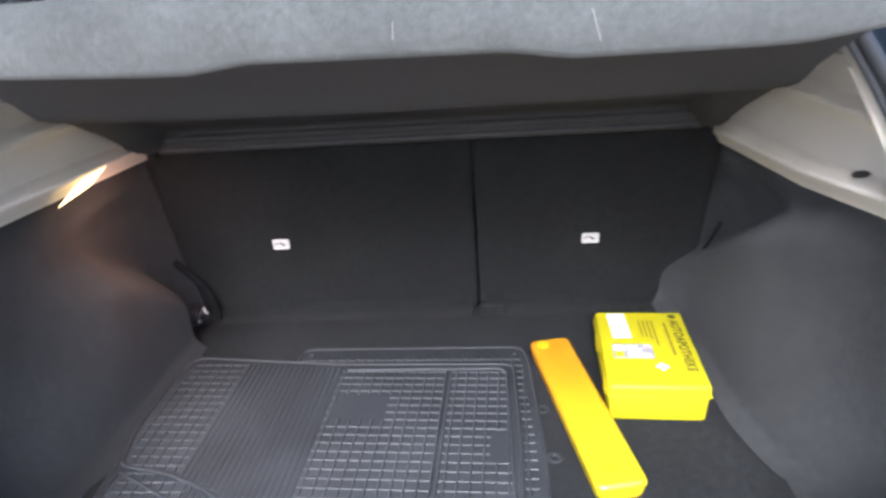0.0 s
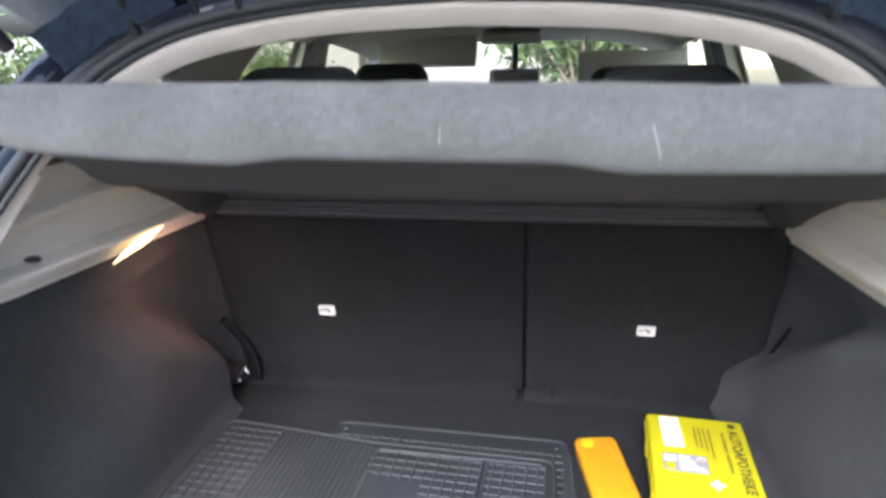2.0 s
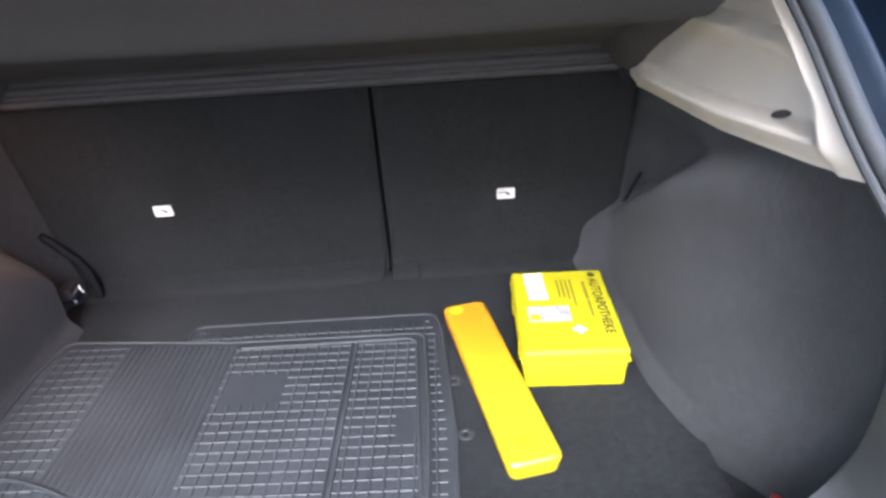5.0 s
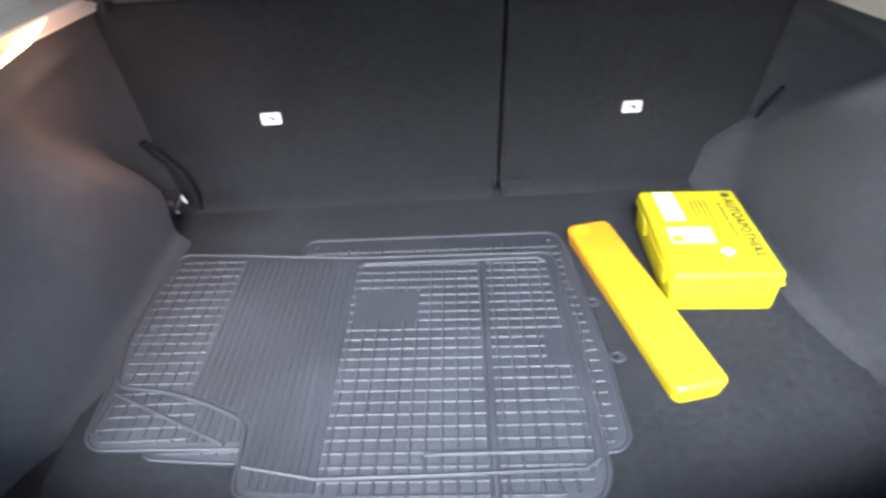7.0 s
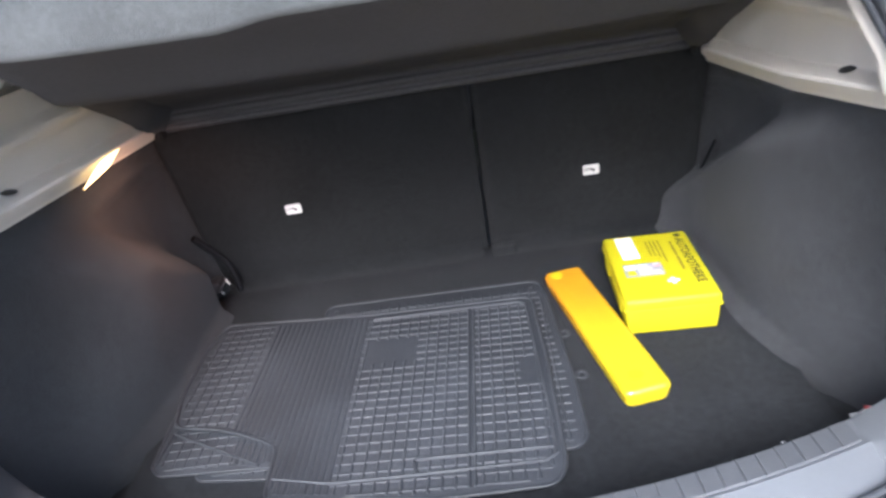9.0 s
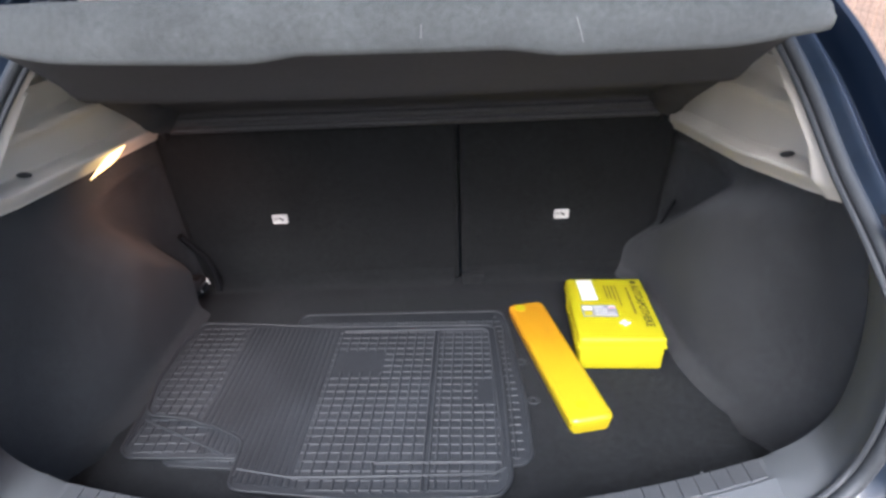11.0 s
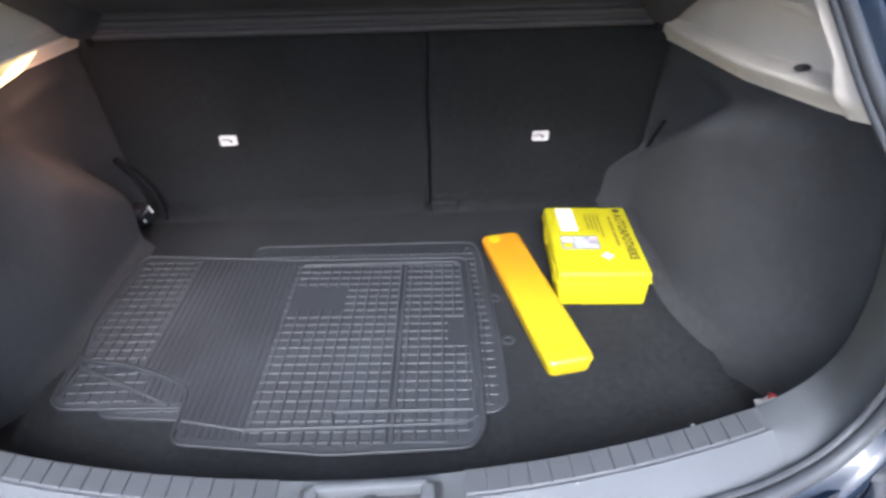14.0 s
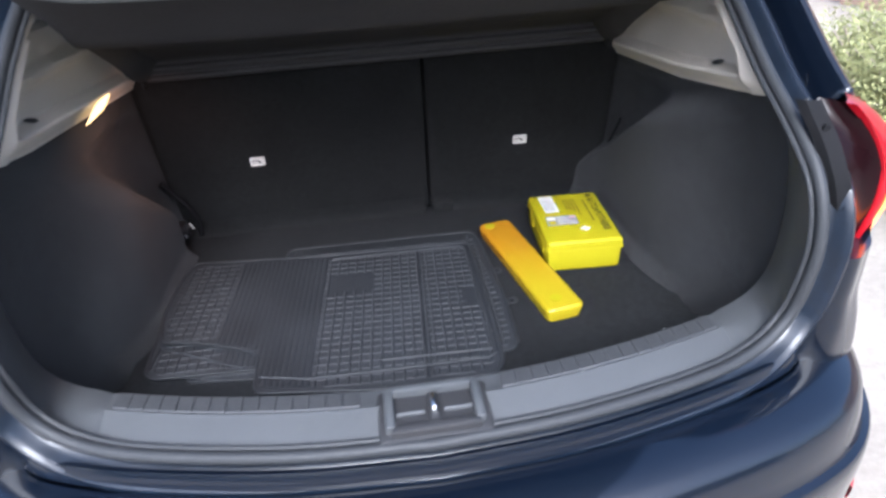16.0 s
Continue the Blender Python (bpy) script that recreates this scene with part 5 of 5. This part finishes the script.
def tie_down():
    loop = thing("tie_down_loop", "small bright steel tie-down loop on the side lining", "loop", (-0.552, 0.852, 0.64))
    part("foot", rounded(0.03, 0.045, 0.03, 0.008, 2, pose(-0.012, 0.012, 0.006)), DARKPLASTIC, loop)
    v, f = tube(smooth_curve([(0.0, 0.0, -0.006), (0.002, -0.012, 0.0), (0.008, -0.016, 0.009), (0.016, -0.012, 0.019), (0.018, 0.0, 0.024)], 5), 0.003)
    mesh_part("loop", v, f, DARKPLASTIC, loop, "dark coated loop")
    # two white slivers paint the glints on the loop
    for x, y, z in ((0.020, -0.006, 0.020), (-0.003, -0.004, -0.004)):
        v, f = tube([(x, y, z + 0.007), (x + 0.003, y - 0.004, z), (x + 0.008, y - 0.004, z - 0.007)], 0.0018, 8)
        mesh_part("glint", v, f, PAPER, loop, "white sliver standing in for a glint")
    strap = thing("belt_guide", "black curved plastic guide beside the seat back", "belt guide", (-0.56, 0.88, 0.66))
    v, f = tube(smooth_curve([(-0.022, -0.012, 0.112), (0.004, 0.002, 0.066), (0.024, 0.008, 0.03), (0.033, 0.014, -0.015), (0.032, 0.018, -0.056)], 6), 0.008, 10)
    mesh_part("arc", v, f, HOUSING, strap)
    strap = thing("belt_guide", "thin black curved guide beside the narrow seat back", "belt guide", (0.56, 0.88, 0.66))
    v, f = tube(smooth_curve([(0.030, -0.046, 0.17), (0.010, 0.002, 0.072), (-0.035, 0.020, 0.012), (-0.046, 0.026, -0.03), (-0.046, 0.026, -0.056)], 6), 0.0035, 10)
    mesh_part("arc", v, f, HOUSING, strap)


tie_down()


def wrapper():
    rng = random.Random(4)
    bit = thing("crumpled_wrapper", "small crumpled white and red paper wrapper", "wrapper", (0.610, 0.265, 0.573))
    for k, (m, dx, dy, s) in enumerate(((PAPER, -0.010, 0.0, 0.022), (RED, 0.008, 0.003, 0.022), (PAPER, 0.012, -0.018, 0.015))):
        bm = bmesh.new()
        bmesh.ops.create_icosphere(bm, subdivisions=2, radius=s)
        for v in bm.verts:
            v.co *= 0.6 + 0.6 * rng.random()
            v.co.z = abs(v.co.z) * 0.9
            v.co += Vector((dx, dy, 0))
        part("fold", bm, m, bit, "", 5)


wrapper()


# ---- outdoors ---------------------------------------------------------------------------------
def shrub(name, at, size, leaf, seed, label, count=2600, twigs=26, long=0.09):
    rng = random.Random(seed)
    bush = thing(name, label, "shrub", at)
    v, f = [], []
    tips = []
    made = []
    for k in range(twigs):
        a = rng.uniform(0, 2 * math.pi)
        e = rng.uniform(0.35, 1.4)
        d = np.array((math.cos(a) * math.cos(e), math.sin(a) * math.cos(e), math.sin(e)))
        tip = d * np.array(size) * rng.uniform(0.75, 1.05)
        bend = tip * 0.5 + np.array((rng.uniform(-.1, .1), rng.uniform(-.1, .1), 0.1)) * size[2]
        pts = smooth_curve([(0, 0, 0), tuple(bend), tuple(tip)], 5)
        made.append(tube(pts, 0.009 * size[2], 5))
        tips += [np.array(p) for p in pts[3:]]
    tv, tf = gather(made)
    tagged(mesh_part("twig_growth", tv, tf, BARK, bush, "bare pale twigs"), kind="stuff")
    for k in range(count):
        c = rng.choice(tips) + np.array([rng.gauss(0, 0.13) for _ in range(3)]) * np.array(size)
        if c[2] < 0.02:
            continue
        u = np.array([rng.gauss(0, 1) for _ in range(3)])
        u /= np.linalg.norm(u)
        w = np.cross(u, [rng.gauss(0, 1) for _ in range(3)])
        w /= np.linalg.norm(w) + 1e-6
        s = rng.uniform(0.5, 1.2) * long
        n = len(v)
        v += [tuple(c - u * s), tuple(c + w * s * 0.28), tuple(c + u * s), tuple(c - w * s * 0.28)]
        f += [(n, n + 1, n + 2, n + 3)]
    ob = mesh_part("foliage", v, f, leaf, bush, "", 180)
    tagged(ob, kind="stuff")
    return bush


shrub("dry_bush", (2.9, 2.6, 0), (0.7, 0.75, 0.64), LEAF, 3, "straggly dry yellow-green bush with bare twigs", 20000, 110, 0.022)
shrub("dry_bush", (4.6, 3.0, 0), (0.7, 0.9, 0.5), LEAF, 5, "straggly dry yellow-green bush beside the car", 6000, 40, 0.05)
shrub("dry_bush", (2.4, 1.5, 0), (0.5, 0.6, 0.5), LEAF, 9, "low straggly bush at the edge of the gravel", 4000, 30, 0.03)
shrub("green_shrub", (-6.5, 7.5, 0), (1.2, 1.6, 1.3), LEAF2, 6, "leafy green shrub beside the parking place", 3600, 30)
shrub("green_shrub", (-6.2, 2.2, 0), (1.0, 1.2, 1.3), LEAF, 8, "yellow-green shrub beside the parking place", 3200, 30)
shrub("green_shrub", (0.7, 13.0, 0), (2.0, 1.6, 3.4), LEAF2, 11, "tall pale green tree-like shrub ahead of the car", 3600, 30, 0.2)


shrub("green_shrub", (-4.2, 7.6, 0), (1.0, 1.3, 0.9), LEAF, 15, "low yellow-green shrub beside the drive", 5000, 40, 0.05)
shrub("green_shrub", (-5.0, 10.5, 0), (1.6, 1.4, 1.2), LEAF2, 16, "dense green shrub beside the drive", 6000, 40, 0.06)


def hedge():
    """An unseen hedge, added to close the place behind and darken the paint's reflections."""
    rng = random.Random(21)
    hd = thing("hedge", "unseen dark green hedge added behind the car to darken paint reflections", "hedge", (0, -6.5, 0))
    v, f = [], []
    for k in range(9000):
        c = np.array((rng.uniform(-9, 9), rng.uniform(-0.5, 0.5), rng.uniform(0.0, 2.3) + 0.12 * math.sin(rng.uniform(0, 6))))
        u = np.array([rng.gauss(0, 1) for _ in range(3)])
        u /= np.linalg.norm(u)
        w = np.cross(u, [rng.gauss(0, 1) for _ in range(3)])
        w /= np.linalg.norm(w) + 1e-6
        s = rng.uniform(0.08, 0.16)
        n = len(v)
        v += [tuple(c - u * s), tuple(c + w * s * 0.5), tuple(c + u * s), tuple(c - w * s * 0.5)]
        f += [(n, n + 1, n + 2, n + 3)]
    tagged(mesh_part("foliage", v, f, LEAF2, hd, "", 180), kind="stuff")
    part("stems", joined([(x - 0.03, x + 0.03, -0.03, 0.03, 0, 1.9) for x in np.linspace(-8.6, 8.6, 24)]), BARK, hd)


hedge()


def fence():
    rng = random.Random(7)
    fen = thing("plank_fence", "weathered brown upright plank fence", "fence", (5.2, 4.0, 0))
    board = rounded(0.03, 0.135, 1.8, 0.004, 1, pose(0, 0, 0.9))
    me = bpy.data.meshes.new("plank")
    board.to_mesh(me)
    board.free()
    me.materials.append(FENCEWOOD)
    for k in range(64):
        ob = new("plank", me)
        ob.parent = fen
        ob.location = (rng.uniform(-0.006, 0.006), -4.6 + 0.15 * k, rng.uniform(-0.03, 0.03))
    for z in (0.4, 1.4):
        part("rail", joined([(0.015, 0.06, -4.7, 5.0, z, z + 0.09)]), FENCEWOOD, fen)


fence()


def house(at, sx, sy, h, label):
    hs = thing("house", label, "house", at)
    part("wall", joined([(-sx / 2, sx / 2, -sy / 2, sy / 2, 0, h)]), RENDERED, hs)
    v, f = loft([[(-sx / 2 - 0.4, -sy / 2 - 0.4, h), (-sx / 2 - 0.4, 0, h + 2.4), (-sx / 2 - 0.4, sy / 2 + 0.4, h)], [(sx / 2 + 0.4, -sy / 2 - 0.4, h), (sx / 2 + 0.4, 0, h + 2.4), (sx / 2 + 0.4, sy / 2 + 0.4, h)]])
    mesh_part("roof", v, f, TILE, hs)
    for x in (-sx / 4, sx / 4):
        win = part("window", joined([(x - 0.6, x + 0.6, -sy / 2 - 0.05, -sy / 2, 1.0, 2.3)]), PAPER, hs)
        part("pane", joined([(x - 0.52, x - 0.03, -sy / 2 - 0.06, -sy / 2 - 0.05, 1.08, 2.22), (x + 0.03, x + 0.52, -sy / 2 - 0.06, -sy / 2 - 0.05, 1.08, 2.22)]), DARKPLASTIC, win)


house((6.0, 24.0, 0), 9, 7, 3.0, "pale plastered house far ahead beyond the windscreen")
